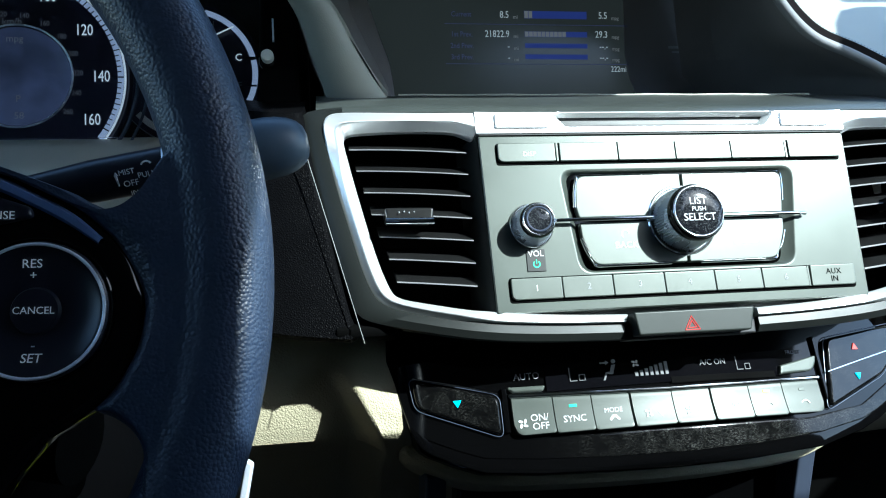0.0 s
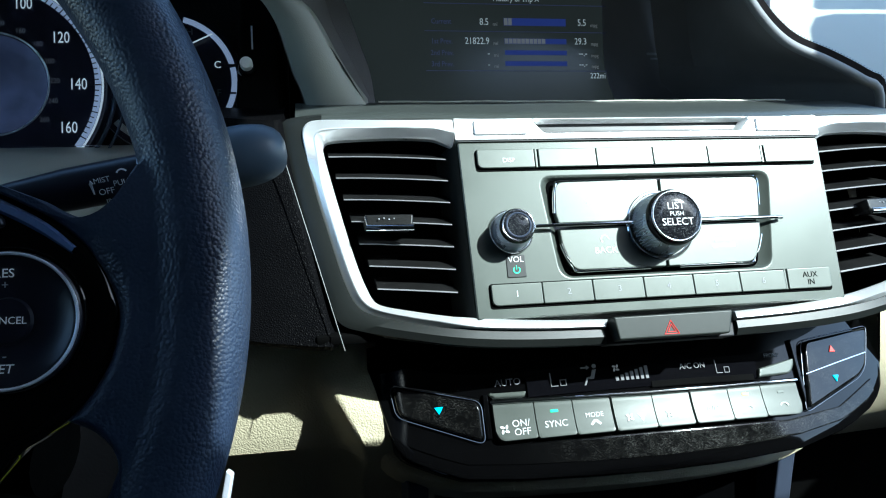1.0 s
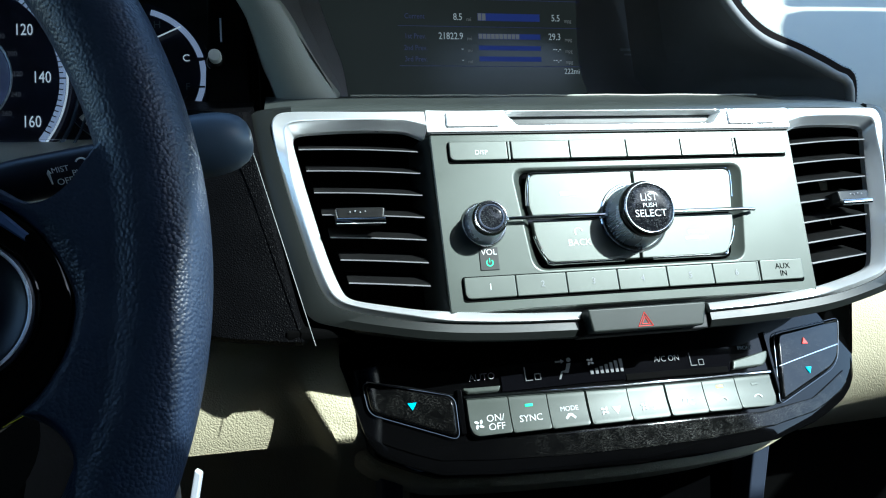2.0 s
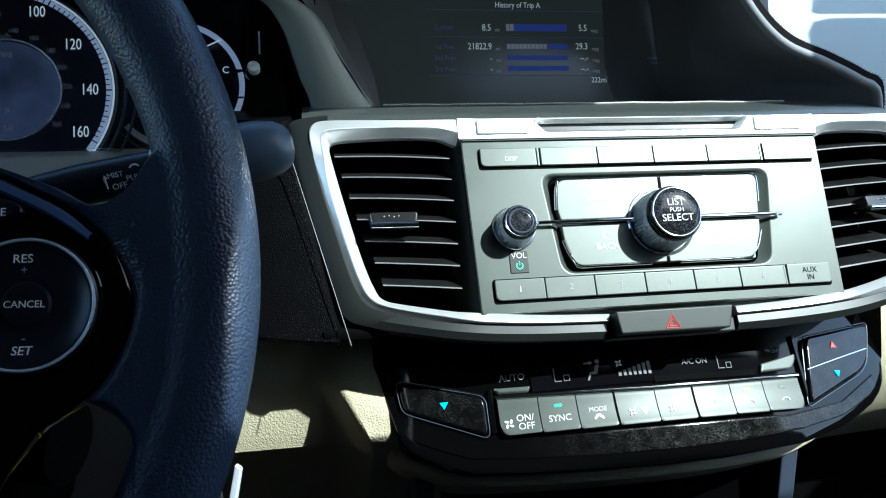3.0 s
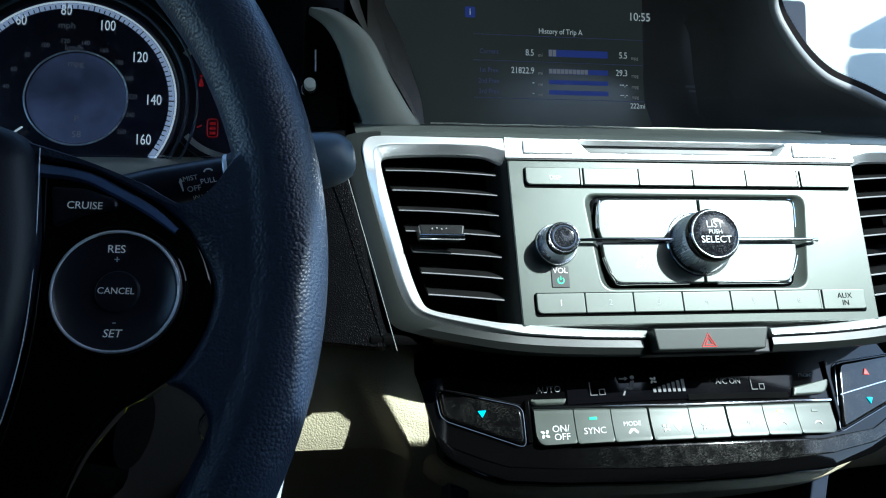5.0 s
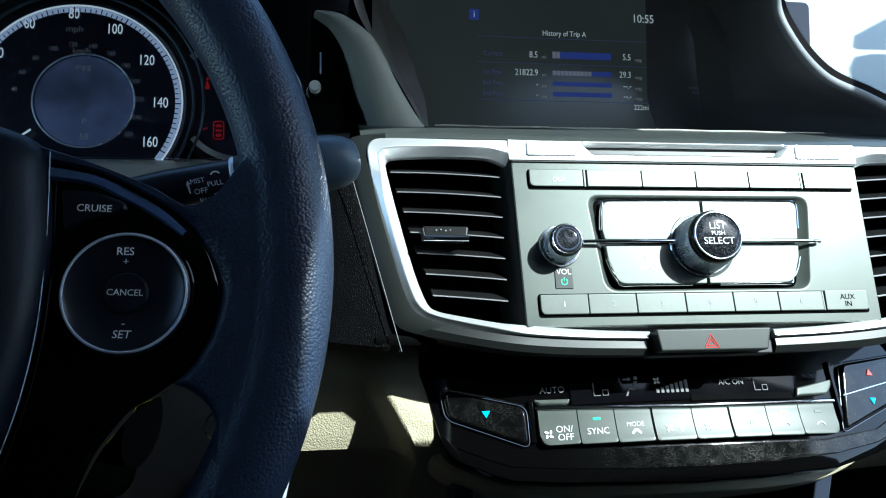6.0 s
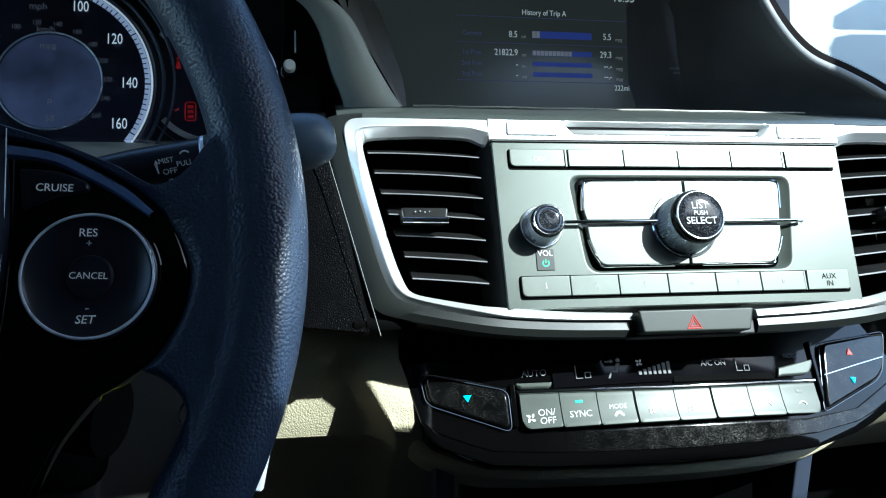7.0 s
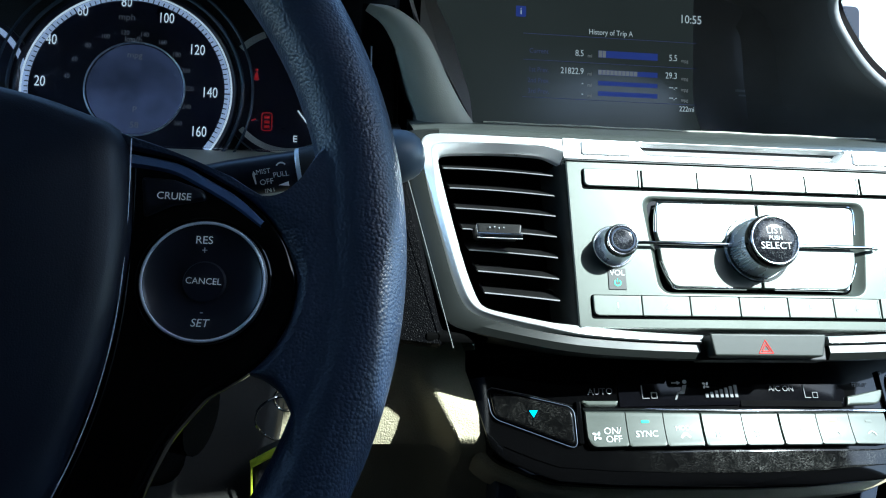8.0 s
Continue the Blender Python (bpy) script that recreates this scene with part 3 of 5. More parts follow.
# knee panels and lower console
rows = []
for y, z, dip in ((0.40, 0.660, 1), (0.372, 0.648, 1), (0.360, 0.636, 1), (0.357, 0.615, 1), (0.3568, 0.605, 1), (0.3570, 0.595, 1), (0.3575, 0.585, 1), (0.3578, 0.581, 1), (0.3582, 0.577, 1), (0.3586, 0.5725, 1), (0.3592, 0.568, 1), (0.3600, 0.5640, 1), (0.3605, 0.5610, 1), (0.363, 0.5600, 1.25), (0.374, 0.556, 1.6), (0.395, 0.52, 1.2), (0.44, 0.43, 1), (0.50, 0.30, 1)):
    e = min(0.036, max(0.004, 0.0120 + (0.6135 - z) * 0.75))
    row = []
    for x, dy in ((-0.62, 0.022), (-0.30, 0.021), (-0.12, 0.020), (-0.05, 0.020), (-0.02, 0.020)):
        row.append((x, y + dy * dip, z))
    yc = float(np.interp(z, [0.30, 0.43, 0.52, 0.55, 0.560, 0.564, 0.568, 0.5725, 0.577, 0.581, 0.585, 0.592, 0.601, 0.609, 0.620, 0.640, 0.660], [0.50, 0.44, 0.402, 0.374, 0.3640, 0.3600, 0.3565, 0.3530, 0.3503, 0.3487, 0.3482, 0.3502, 0.357, 0.3635, 0.374, 0.388, 0.41]))
    yk = y + 0.020 * dip
    xr = float(np.interp(z, [0.30, 0.54, 0.562, 0.575, 0.587, 0.600, 0.611, 0.625, 0.64], [0.03, 0.030, 0.0305, 0.0285, 0.0241, 0.0179, 0.0118, 0.006, 0.003]))
    for dx, s in ((-0.024, 1.0), (-0.018, 0.97), (-0.013, 0.80), (-0.006, 0.33), (-0.0025, 0.10), (-0.0008, 0.02), (0.0, 0.0), (0.0012, -0.03)):
        row.append((xr + dx, yk * s + yc * (1 - s), z))
    xe = 0.030 + (0.62 - z) * 0.52 + 0.004
    row += [(max(xe, row[-1][0] + 0.002), yc, z), (max(xe, row[-1][0] + 0.002) + 0.004, yc + 0.006, z), (max(xe, row[-1][0] + 0.002) + 0.006, yc + 0.06, z)]
    rows.append(row)
dpart("knee_panel", loft(rows), BEIGE, "grained beige vinyl panel under the column")
rows = []
for y, z in ((0.43, 0.70), (0.405, 0.665), (0.385, 0.64), (0.375, 0.60), (0.385, 0.56), (0.42, 0.52), (0.50, 0.45)):
    rows.append([(0.357 + 0.63 * i / 20, y - 0.015 * math.exp(-i / 2.0), z) for i in range(21)])
dpart("passenger_panel", loft(rows), BEIGE, "grained beige vinyl panel before the passenger")
EDGE = mm([(-163, 44), (-160.5, 36), (-155.5, 20.8), (-151, 3), (-146.4, -13.5), (-143, -18.5), (-139.2, -21.7), (-124, -29), (-109.9, -34.4), (-79.8, -37.4), (-40, -39.2), (0, -39.9), (40, -39), (86, -35.5), (117, -28), (132, -22.5), (146.5, -16), (156, -9), (161.7, -2.5), (168, 14), (176, 36)])
edge = even(spline(EDGE, 6), 90)
bez = []
for d, n in ((-0.003, -0.0220), (0.0000, -0.0208), (0.0024, -0.0208), (0.0046, -0.0225), (0.0060, -0.029), (0.0066, -0.055)):
    row = []
    for i, p in enumerate(edge):
        a, b = Vector(edge[max(0, i - 1)]), Vector(edge[min(89, i + 1)])
        t = (b - a).normalized()
        q = Vector(p) + Vector((t.y, -t.x)) * d
        row.append(tuple(CLIM @ Vector((q.x, q.y, n - 0.16 * max(0.0, q.x - 0.02) + cbend(q.x, 0)))))
    bez.append(row)
dpart("lower_surround", loft(bez), BEIGE, "beige vinyl lip round the climate panel")
# dark bin door under the climate panel; blue shade is painted into its uprights
binm = leaned(0.172, 0.362, 0.49, 8)
dpart("bin_door", slab([tuple(p) for p in rounded(rect(-0.098, -0.12, 0.116, 0.058), 0.01)], -0.02, 0.0, 0.003), PIANO, "gloss black bin door").matrix_basis = D @ binm
for x0, x1 in ((0.0519, 0.0642), (0.2865, 0.3003)):
    bm = slab(rounded(rect(-0.006, -0.12, 0.006, 0.064), 0.0015), -0.03, 0.0, 0.0015)
    dpart("bin_upright", bm, GUNMETAL, "satin metal upright with blue shade in its colour").matrix_basis = D @ leaned((x0 + x1) / 2, 0.346, 0.486, 4)
wall("lower_trim", box(-0.05, 0.75, 0.47, 0.50, 0.0, 0.62), INKY, "flat black sheet behind the lower console", "trim")

# ---- radio ----
radio = thing("radio", FACE, "silver car radio with a large select knob", "radio")
PLATE = mm([(-107.6, 47.7), (-105.2, -47.6), (105.2, -47.6), (107.6, 47.7)])
RECESS = mm([(-64.6, 27.4), (-58.4, -27.8), (63.4, -27.8), (71.6, 27.4)])
RECESS_IN = mm([(-61.2, 26.4), (-55.6, -26.8), (57.6, -26.8), (64.4, 26.4)])
rows = [[(*p, z) for p in rounded(o, r)] for o, r, z in ((PLATE, 0.001, -0.03), (PLATE, 0.001, -0.0006), (inset(PLATE, 0.0006), 0.001, 0.0), (inset(PLATE, 0.0008), 0.001, 0.0), (inset(RECESS, -0.0012), 0.0078, 0.0), (inset(RECESS, -0.0008), 0.0075, 0.0), (RECESS, 0.0070, -0.0003), (inset(RECESS, 0.0003), 0.0070, -0.0006),
                                                       (RECESS_IN, 0.0060, -0.0030), (RECESS_IN, 0.0060, -0.006))]
part("faceplate", loft(rows, closed=True), SILVER, radio, "silver painted faceplate with a recessed field")
part("field_floor", slab(rounded(inset(RECESS_IN, -0.0005), 0.006), -0.008, -0.0032, 0.0003), PIANO, radio, "gloss black floor of the recess")
# joint round the face
part("joint", slab(rounded(mm([(-108.4, 48.6), (-106, -50.5), (106, -50.5), (108.4, 48.6)]), 0.001), -0.03, -0.0100, 0.0004), BLACK, radio)


def keys_row(edges, v0, v1, z, parent, mat, gap=0.00018, slant=0.0, name="button", left=False, right=False):
    out = []
    for i, (a, b) in enumerate(zip(edges, edges[1:])):
        o = mm([(a + gap * 1000, v1), (a + gap * 1000 + slant, v0), (b - gap * 1000 + slant, v0), (b - gap * 1000, v1)])
        l, r = left and i == 0, right and i == len(edges) - 2
        corner = [0.0010 if l else 0.0007, 0.0032 if l else 0.0007, 0.0020 if r else 0.0007, 0.0010 if r else 0.0007]
        out.append(part(name, slab(rounded(o, corner, 4), -0.001, z, 0.00035), mat, parent))
    return out


def well_for(u0, v0, u1, v1, name="button_well"):
    part(name, slab(rounded(mm(rect(u0 - 0.7, v0 - 1.3, u1 + 0.5, v1 + 0.5)), 0.002), -0.002, 0.00025, 0.0002), INKY, radio)


well_for(-98.2, 32.4, 102.0, 42.9)
keys_row([-98.2, -66.4], 32.6, 42.9, 0.0020, radio, BUTTON, left=True)
keys_row([-64.3, -31.3, 2.0, 35.1, 68.2], 32.6, 42.9, 0.0020, radio, BUTTON)
keys_row([70.2, 102.0], 32.6, 42.9, 0.0020, radio, BUTTON, right=True)
for u in (-65.35, 69.2):
    part("button_rib", slab(mm(rect(u - 0.6, 32.6, u + 0.6, 42.9)), -0.001, 0.0014, 0.0002), BUTTON, radio)
well_for(-97.4, -41.2, 97.8, -29.8)
keys_row([-97.4, -70.3, -42.8, -14.2, 14.3, 41.7, 69.0], -41.0, -30.0, 0.0020, radio, BUTTON, slant=0.2, left=True)
keys_row([70.8, 97.8], -41.0, -29.6, 0.0018, radio, BUTTON, slant=-0.4, right=True)
part("button_rib", slab(mm(rect(69.4, -41.0, 70.4, -29.8)), -0.001, 0.0012, 0.0002), BUTTON, radio)
for i, s in enumerate("123456"):
    # digits after the first are dimmed to stand in for glare over white print
    lettering(s, 0.0046, WHITE if i < 1 else DIMTXT, radio, (-83.8 + 27.9 * i) / 1000, -0.0355, 0.0021)
lettering("DISP", 0.0036, WHITE, radio, -0.081, 0.0366, 0.0021)
lettering("AUX", 0.0044, INKY, radio, 0.0845, -0.0335, 0.0019)
lettering("IN", 0.0044, INKY, radio, 0.0845, -0.0376, 0.0019)
# the middle field
for o in ([(-56.6, 24.0), (-58.2, 7), (-56.8, 1.2), (2.0, 1.2), (2.6, 24.4)], [(4.0, 24.4), (3.4, 1.2), (60.4, 1.2), (61.4, 8), (63.4, 24.2)],
          [(-57.0, -1.6), (-56.4, -10), (-51.6, -24.4), (0.6, -24.6), (1.8, -1.6)], [(3.2, -1.6), (2.0, -24.6), (53.6, -24.4), (59.6, -9), (60.2, -1.6)]):
    corner = [0.0050 if abs(p[1]) > 20 and abs(p[0]) > 20 else 0.0030 if 5 < abs(p[1]) < 12 else 0.0009 for p in o]
    key = part("field_key", slab(rounded(mm(o), corner), -0.0030, 0.0012, 0.0004), BUTTON, radio)
    side = min(o, key=lambda p: abs(abs(p[1]) - 9))
    far_u, far_v = max((p for p in o if abs(p[1]) > 20), key=lambda p: abs(p[0]))
    g = 0.5 if far_u > 0 else -0.5
    w = 0.5 if far_v > 0 else -0.5
    path = [(far_u * 0.16, far_v + w), (far_u * 0.75, far_v + w), (far_u - 3.5 * g, far_v + w), (far_u - 0.5 * g, far_v - 4.5 * w), ((far_u + side[0]) / 2 + g, (far_v + side[1]) / 2), (side[0] + g, side[1])]
    part("chrome_corner", tube([(x / 1000, y / 1000, 0.0004) for x, y in even(spline([path[0], path[1]]) + spline(path[1:])[1:], 34)], 0.00075, 8), CHROME, key, "chrome edging")
part("cross_bar", tube([(-0.0705, -0.0004, 0.0018), (-0.0700, -0.0004, 0.0030), (-0.068, -0.0004, 0.0036), (0.068, -0.0004, 0.0036), (0.0725, -0.0004, 0.0032), (0.0735, -0.0004, 0.0018)], 0.0010, 10), CHROME, radio, "thin chrome bar across the field")
lettering("BACK", 0.0050, WHITE, radio, -0.0325, -0.0145, 0.0013)
for u0, v0, u1, v1 in ((31, -12.2, 41, -10.4), (29, -15.6, 43, -13.8), (-40, 11.6, -28, 13.8)):
    part("key_label", slab(mm(rect(u0, v0, u1, v1)), 0.0008, 0.00135, 0.0001, 1), WHITE, radio, flat=True)
bm = arc(-0.0325, -0.0085, 0.0018, 0.0024, 0, 230, 0.0014, seg=14)
part("return_mark", bm, WHITE, radio)


def knob(cx, cy, R, H, name, label):
    k = part(name, lathe([(R * 1.30, -0.001), (R * 1.30, 0.0010), (R * 1.25, 0.0018), (R * 1.20, 0.0018), (R * 1.14, 0.0008), (R * 1.08, 0.0008)], 64, (cx, cy)), CHROME, radio, label)
    rows = []
    seg = 144
    for r, h in ((R * 1.06, 0.0), (R * 1.05, H * 0.1), (R * 0.975, H * 0.70), (R * 0.94, H * 0.74)):
        rows.append([(cx + r * (1 + (0.06 if i % 2 else 0)) * math.cos(2 * math.pi * i / seg), cy + r * (1 + (0.06 if i % 2 else 0)) * math.sin(2 * math.pi * i / seg), h) for i in range(seg)])
    part("grip", loft(rows, closed=True), KNURL, k, "finely ribbed grip", angle=20)
    part("collar", lathe([(R * 0.96, H * 0.70), (R * 0.99, H * 0.75), (R * 0.985, H * 0.90), (R * 0.93, H * 0.965), (R * 0.86, H * 0.95)], 64, (cx, cy)), PIANO, k, "black collar")
    part("knob_ring", ring(cx, cy, H * 0.965, R * 0.875, R * 0.045, 64, 10), CHROME, k, "bright ring round the cap")
    part("cap", lathe([(R * 0.86, H * 0.9), (R * 0.84, H * 0.965), (R * 0.78, H * 0.988), (R * 0.5, H), (R * 0.2, H * 1.005)], 48, (cx, cy)), KNOB, k, "speckled gloss black cap")
    return k


sel = knob(0.0006, -0.0018, 0.0152, 0.0200, "select_knob", "large black knob with a chrome ring")
for s, v, z in (("LIST", 0.0052, 0.0049), ("PUSH", 0.0010, 0.0030), ("SELECT", -0.0034, 0.0049)):
    lettering(s, z * 1.12, WHITE, sel, 0.0006, v - 0.0018, 0.02022)
vol = knob(-0.0834, -0.0024, 0.0092, 0.0155, "volume_knob", "small black volume knob with a chrome ring")
part("cap_ring", ring(-0.0834, -0.0024, 0.01545, 0.0062, 0.0005, 48, 8), GUNMETAL, vol, "blue-grey ring on the cap")
part("volume_plate", slab(rounded(mm(rect(-87.6, -26.6, -77.4, -14.6)), 0.0006), -0.001, 0.0004, 0.0003), SILVER_DARK, radio)
lettering("VOL", 0.0044, WHITE, radio, -0.0824, -0.0172, 0.00055)
part("power_mark", arc(-0.0824, -0.0226, 0.0014, 0.0020, -230, 50, 0.0006, seg=20), GREENLED, radio)
part("power_mark", slab(mm(rect(-82.65, -22.4, -82.15, -20.2)), 0.0003, 0.0006, 0.0001), GREENLED, radio)

# ---- trim round the vents, top band, hazard switch ----
trim = thing("stack_trim", FACE, "satin silver trim framing the vents and radio", "trim")
for flip in (False, True):
    f = mirror if flip else (lambda p: p)
    a, b = even(softened(f(TRIM_OUT)), 2 * N), even(softened(f(TRIM_IN)), 2 * N)
    rows = []
    for k in range(13):
        row = []
        for p, q in zip(a, b):
            top = min(1.0, max(0.0, (p[1] - 0.030) / 0.030))
            top = top * top * (3 - 2 * top)
            edge, rise = 0.40 + 0.20 * top, -0.0042 + 0.0030 * top
            flat = 0.0055 * min(1.0, max(0.0, (0.128 - abs(p[0])) / 0.02)) if p[1] < 0 else 0.0
            edge -= 30 * flat
            t, z = ((0.0, -0.012), (0.0, rise), (0.03, rise + 0.0006), (0.06, rise + 0.0009), (edge - 0.08, 0.0001), (edge - 0.04, 0.0005), (edge, 0.0007), (edge + 0.04, 0.0003), (edge + 0.08, -0.0003), (0.90, -0.0050 + flat), (0.95, -0.0057 + flat), (1.0, -0.0064 + flat), (1.01, -0.0100))[k]
            row.append((p[0] * (1 - t) + q[0] * t, p[1] * (1 - t) + q[1] * t, z + fbend(p[0], 0)))
        rows.append(row)
    part("vent_frame", end_caps(loft(rows), rows), TRIM, trim, "curved satin silver frame", angle=24)
lowv = lambda u: 0.0486 if abs(u) < 0.1085 else (0.0486 + (abs(u) - 0.1085) * 0.45 if abs(u) < 0.119 else 0.0533 + 0.0032 * (abs(u) - 0.119) / 0.055)
us = [-0.1086 + 0.2172 * i / 180 for i in range(181)]


def dent(u, v):
    side = min(1.0, max(0.0, (0.0655 - abs(u) - max(0.0, 0.0600 - v) * 0.9) / 0.0035))
    rise = min(1.0, max(0.0, (v - 0.0525) / 0.0008)) * min(1.0, max(0.0, (0.0608 - v) / 0.0010))
    return -0.0065 * side * rise


rows = []
for t, z in [(0.0, -0.012), (0.0, -0.001), (0.03, 0.0002)] + [(0.06 + 0.86 * k / 22, 0.0006) for k in range(23)] + [(0.96, 0.0004), (1.0, -0.0006), (1.0, -0.014)]:
    rows.append([(u, topv(u) * (1 - t) + lowv(u) * t, z + fbend(u, 0) + dent(u, topv(u) * (1 - t) + lowv(u) * t)) for u in us])
part("top_band", loft(rows), TRIM, trim, "bright band over the radio")
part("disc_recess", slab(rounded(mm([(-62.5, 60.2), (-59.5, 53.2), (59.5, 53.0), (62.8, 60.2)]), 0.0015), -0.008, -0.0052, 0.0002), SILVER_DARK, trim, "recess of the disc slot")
part("disc_slot", slab(rounded(mm([(-59.5, 55.6), (-57.8, 53.6), (57.8, 53.4), (59.5, 55.6)]), 0.0006), -0.010, -0.0048, 0.0001), BLACK, trim, "narrow black disc slot")
for u0, u1 in ((-98.2, -68.6), (68.8, 98.6)):
    part("band_button", slab(rounded(mm(rect(u0, 51.6, u1, 60.0)), 0.0012), -0.001, 0.0018, 0.0006), TRIM, trim)
part("band_joint", slab(mm(rect(-107, 48.0, 107, 48.5)), -0.001, 0.0005, 0.0001), BLACK, trim)
haz = part("hazard_switch", slab(rounded(mm([(-35.2, -50.6), (-33.4, -62.6), (28.6, -62.8), (32.0, -50.6)]), 0.0012), -0.012, 0.0055, 0.0008), HAZARD, trim, "grey hazard switch with a red triangle")
for s0, s1 in ((0.0047, 0.0004), (0.0025, 0.0004)):
    p = [(-0.0043 + s0 * math.cos(radians(a)), -0.0588 + s0 * math.sin(radians(a)), 0.0056) for a in (90, 210, 330)]
    part("warning_mark", tube(p, s1, 5, closed=True), REDPRINT, haz)
part("under_strip", slab(rounded(mm([(-37, -51), (-36.5, -64), (36.5, -64), (37, -51)]), 0.001), -0.014, -0.0035, 0.0008), BLACK, trim)


# ---- vents ----
def vent(flip):
    v = thing("air_vent", FACE, "black air vent with horizontal slats and a chrome-edged tab", "vent", "vents beside the radio")
    s = -1 if flip else 1
    q = lambda pts: [(s * p[0], *p[1:]) for p in pts]
    o = mm([(-181, 60), (-172, 18), (-158, -33), (-149, -40), (-111, -47), (-105.8, -47.5), (-108.6, 48.6), (-118, 54.5)])
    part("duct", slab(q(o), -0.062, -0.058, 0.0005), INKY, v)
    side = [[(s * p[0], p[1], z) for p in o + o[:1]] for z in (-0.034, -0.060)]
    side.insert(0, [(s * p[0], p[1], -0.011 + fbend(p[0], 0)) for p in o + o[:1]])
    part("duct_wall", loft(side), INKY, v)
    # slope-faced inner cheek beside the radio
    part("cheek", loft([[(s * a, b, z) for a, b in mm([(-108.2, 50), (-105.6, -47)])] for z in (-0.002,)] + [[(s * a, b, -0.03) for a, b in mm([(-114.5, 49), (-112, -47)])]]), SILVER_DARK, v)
    for k in range(7):
        va, vb = 0.0450 - 0.01235 * k, 0.0390 - 0.01215 * k
        ua = -0.1750 + 0.0034 * k + (0.001 if k > 4 else 0)
        ub = -0.1125
        rows = []
        sec = [(0.0000, 0.0005), (0.0004, 0.0), (0.0000, -0.0005), (-0.006, -0.0009), (-0.020, -0.0008), (-0.020, 0.0008), (-0.006, 0.0009)]
        cnt = 15
        for i in range(cnt):
            t = i / (cnt - 1)
            u, w = ua + (ub - ua) * t, va + (vb - va) * t
            row = []
            for d, h in sec:
                # the blades lie level while the face leans back
                row.append((s * u, w + 0.0027 - d * 0.44 + h * 0.87, -0.009 + fbend(u, 0) * 0.9 + d * 0.87 + h * 0.5))
            rows.append(row)
        blade = part("slat", loft(rows, closed=True, caps=True), SLAT, v)
        # pale line painting the sun's glint along the black blade's nose
        part("slat_glint", tube([row[1] for row in rows], 0.00036, 6), EDGEM, blade, "painted sunlit line on the front edge")
    tab = part("tab", slab(rounded(mm([(s * -158.8, 11.6), (s * -157.8, 5.2), (s * -134.5, 3.6), (s * -133.6, 10)]), 0.0015), -0.014, -0.0005, 0.001, bend=fbend), SLAT, v, "black tab with a chrome lower edge")
    part("tab_edge", tube([(s * -0.158, 0.0042, -0.0055), (s * -0.146, 0.0030, -0.0022), (s * -0.134, 0.0024, -0.0006)], 0.0018, 10), CHROME, tab, "chrome lower edge")
    for i in range(6):
        part("dot", lathe([(0.0005, 0.0), (0.0003, 0.0003)], 8, (s * (-0.1515 + 0.0026 * i), 0.0083 - 0.00015 * i + 0.0005 * (i % 2))), DIMTXT, tab, m=Matrix.Translation((0, 0, fbend(0.146, 0) - 0.0005)))
    return v


vent(False)
vent(True)

# ---- climate panel ----
clim = thing("climate_panel", CLIM, "dusty gloss black climate panel with silver buttons", "climate control")
cslope = lambda u: math.degrees(math.atan(1.8 * u))


def curved(lo, hi, u0, u1, z0, z1, bev, mat, name, parent, label="", cnt=60, swell=None):
    """A plate between two curves that follows the panel's bow, with a rounded rim."""
    us = [u0 + (u1 - u0) * i / (cnt - 1) for i in range(cnt)]
    sw = swell or (lambda w: 0.0)
    rows = []
    for k, (t, z) in enumerate(((0, z0), (0, z1 - bev), (0.3 * bev, z1 - 0.3 * bev), (bev, z1))):
        rows.append([(u, lo(u) + t, z + cbend(u, 0) + sw(lo(u) + t)) for u in us])
    for s in (0.1, 0.2, 0.3, 0.4, 0.5, 0.6, 0.7, 0.8, 0.9):
        rows.append([(u, (lo(u) + bev) * (1 - s) + (hi(u) - bev) * s, z1 + cbend(u, 0) + sw((lo(u) + bev) * (1 - s) + (hi(u) - bev) * s)) for u in us])
    for t, z in ((bev, z1), (0.3 * bev, z1 - 0.3 * bev), (0, z1 - bev), (0, z0)):
        rows.append([(u, hi(u) - t, z + cbend(u, 0)) for u in us])
    return part(name, end_caps(loft(rows), rows), mat, parent, label)


def through_pts(pts):
    xs, ys = [p[0] / 1000 for p in pts], [p[1] / 1000 for p in pts]
    return lambda u: float(np.interp(u, xs, ys))


low_edge = through_pts([(-172, 55), (-165, 40), (-160.5, 36), (-155.5, 20.8), (-151, 3), (-146.4, -13.5), (-143, -18.5), (-139.2, -21.7), (-124, -29), (-109.9, -34.4), (-79.8, -37.4), (-40, -39.2), (0, -39.9), (40, -39), (86, -35.5), (117, -28), (132, -22.5), (146.5, -16), (156, -9), (161.7, -2.5), (168, 14), (176, 32), (182, 46)])
top_edge = lambda u: 0.043 + 0.16 * max(0.0, u - 0.09) + 6.0 * max(0.0, u - 0.12) ** 2
curved(low_edge, top_edge, -0.164, 0.1805, -0.03, -0.0015, 0.0015, PIANO, "panel_body", clim, "gloss black body", 110)
band_lo = lambda u: low_edge(u) + float(np.interp(u, [0.09, 0.12], [0.0075, 0.0055]))
band_hi = lambda u: max(band_lo(u) + 0.0005, float(np.interp(u, [0.08, 0.12, 0.153], [-0.0195, -0.0140, 0.0020])))
curved(band_lo, band_hi, -0.1385, 0.1525, -0.004, -0.0008, 0.0004, DUSTBAND, "lower_band", clim, "dusty scratched lower band", 90)
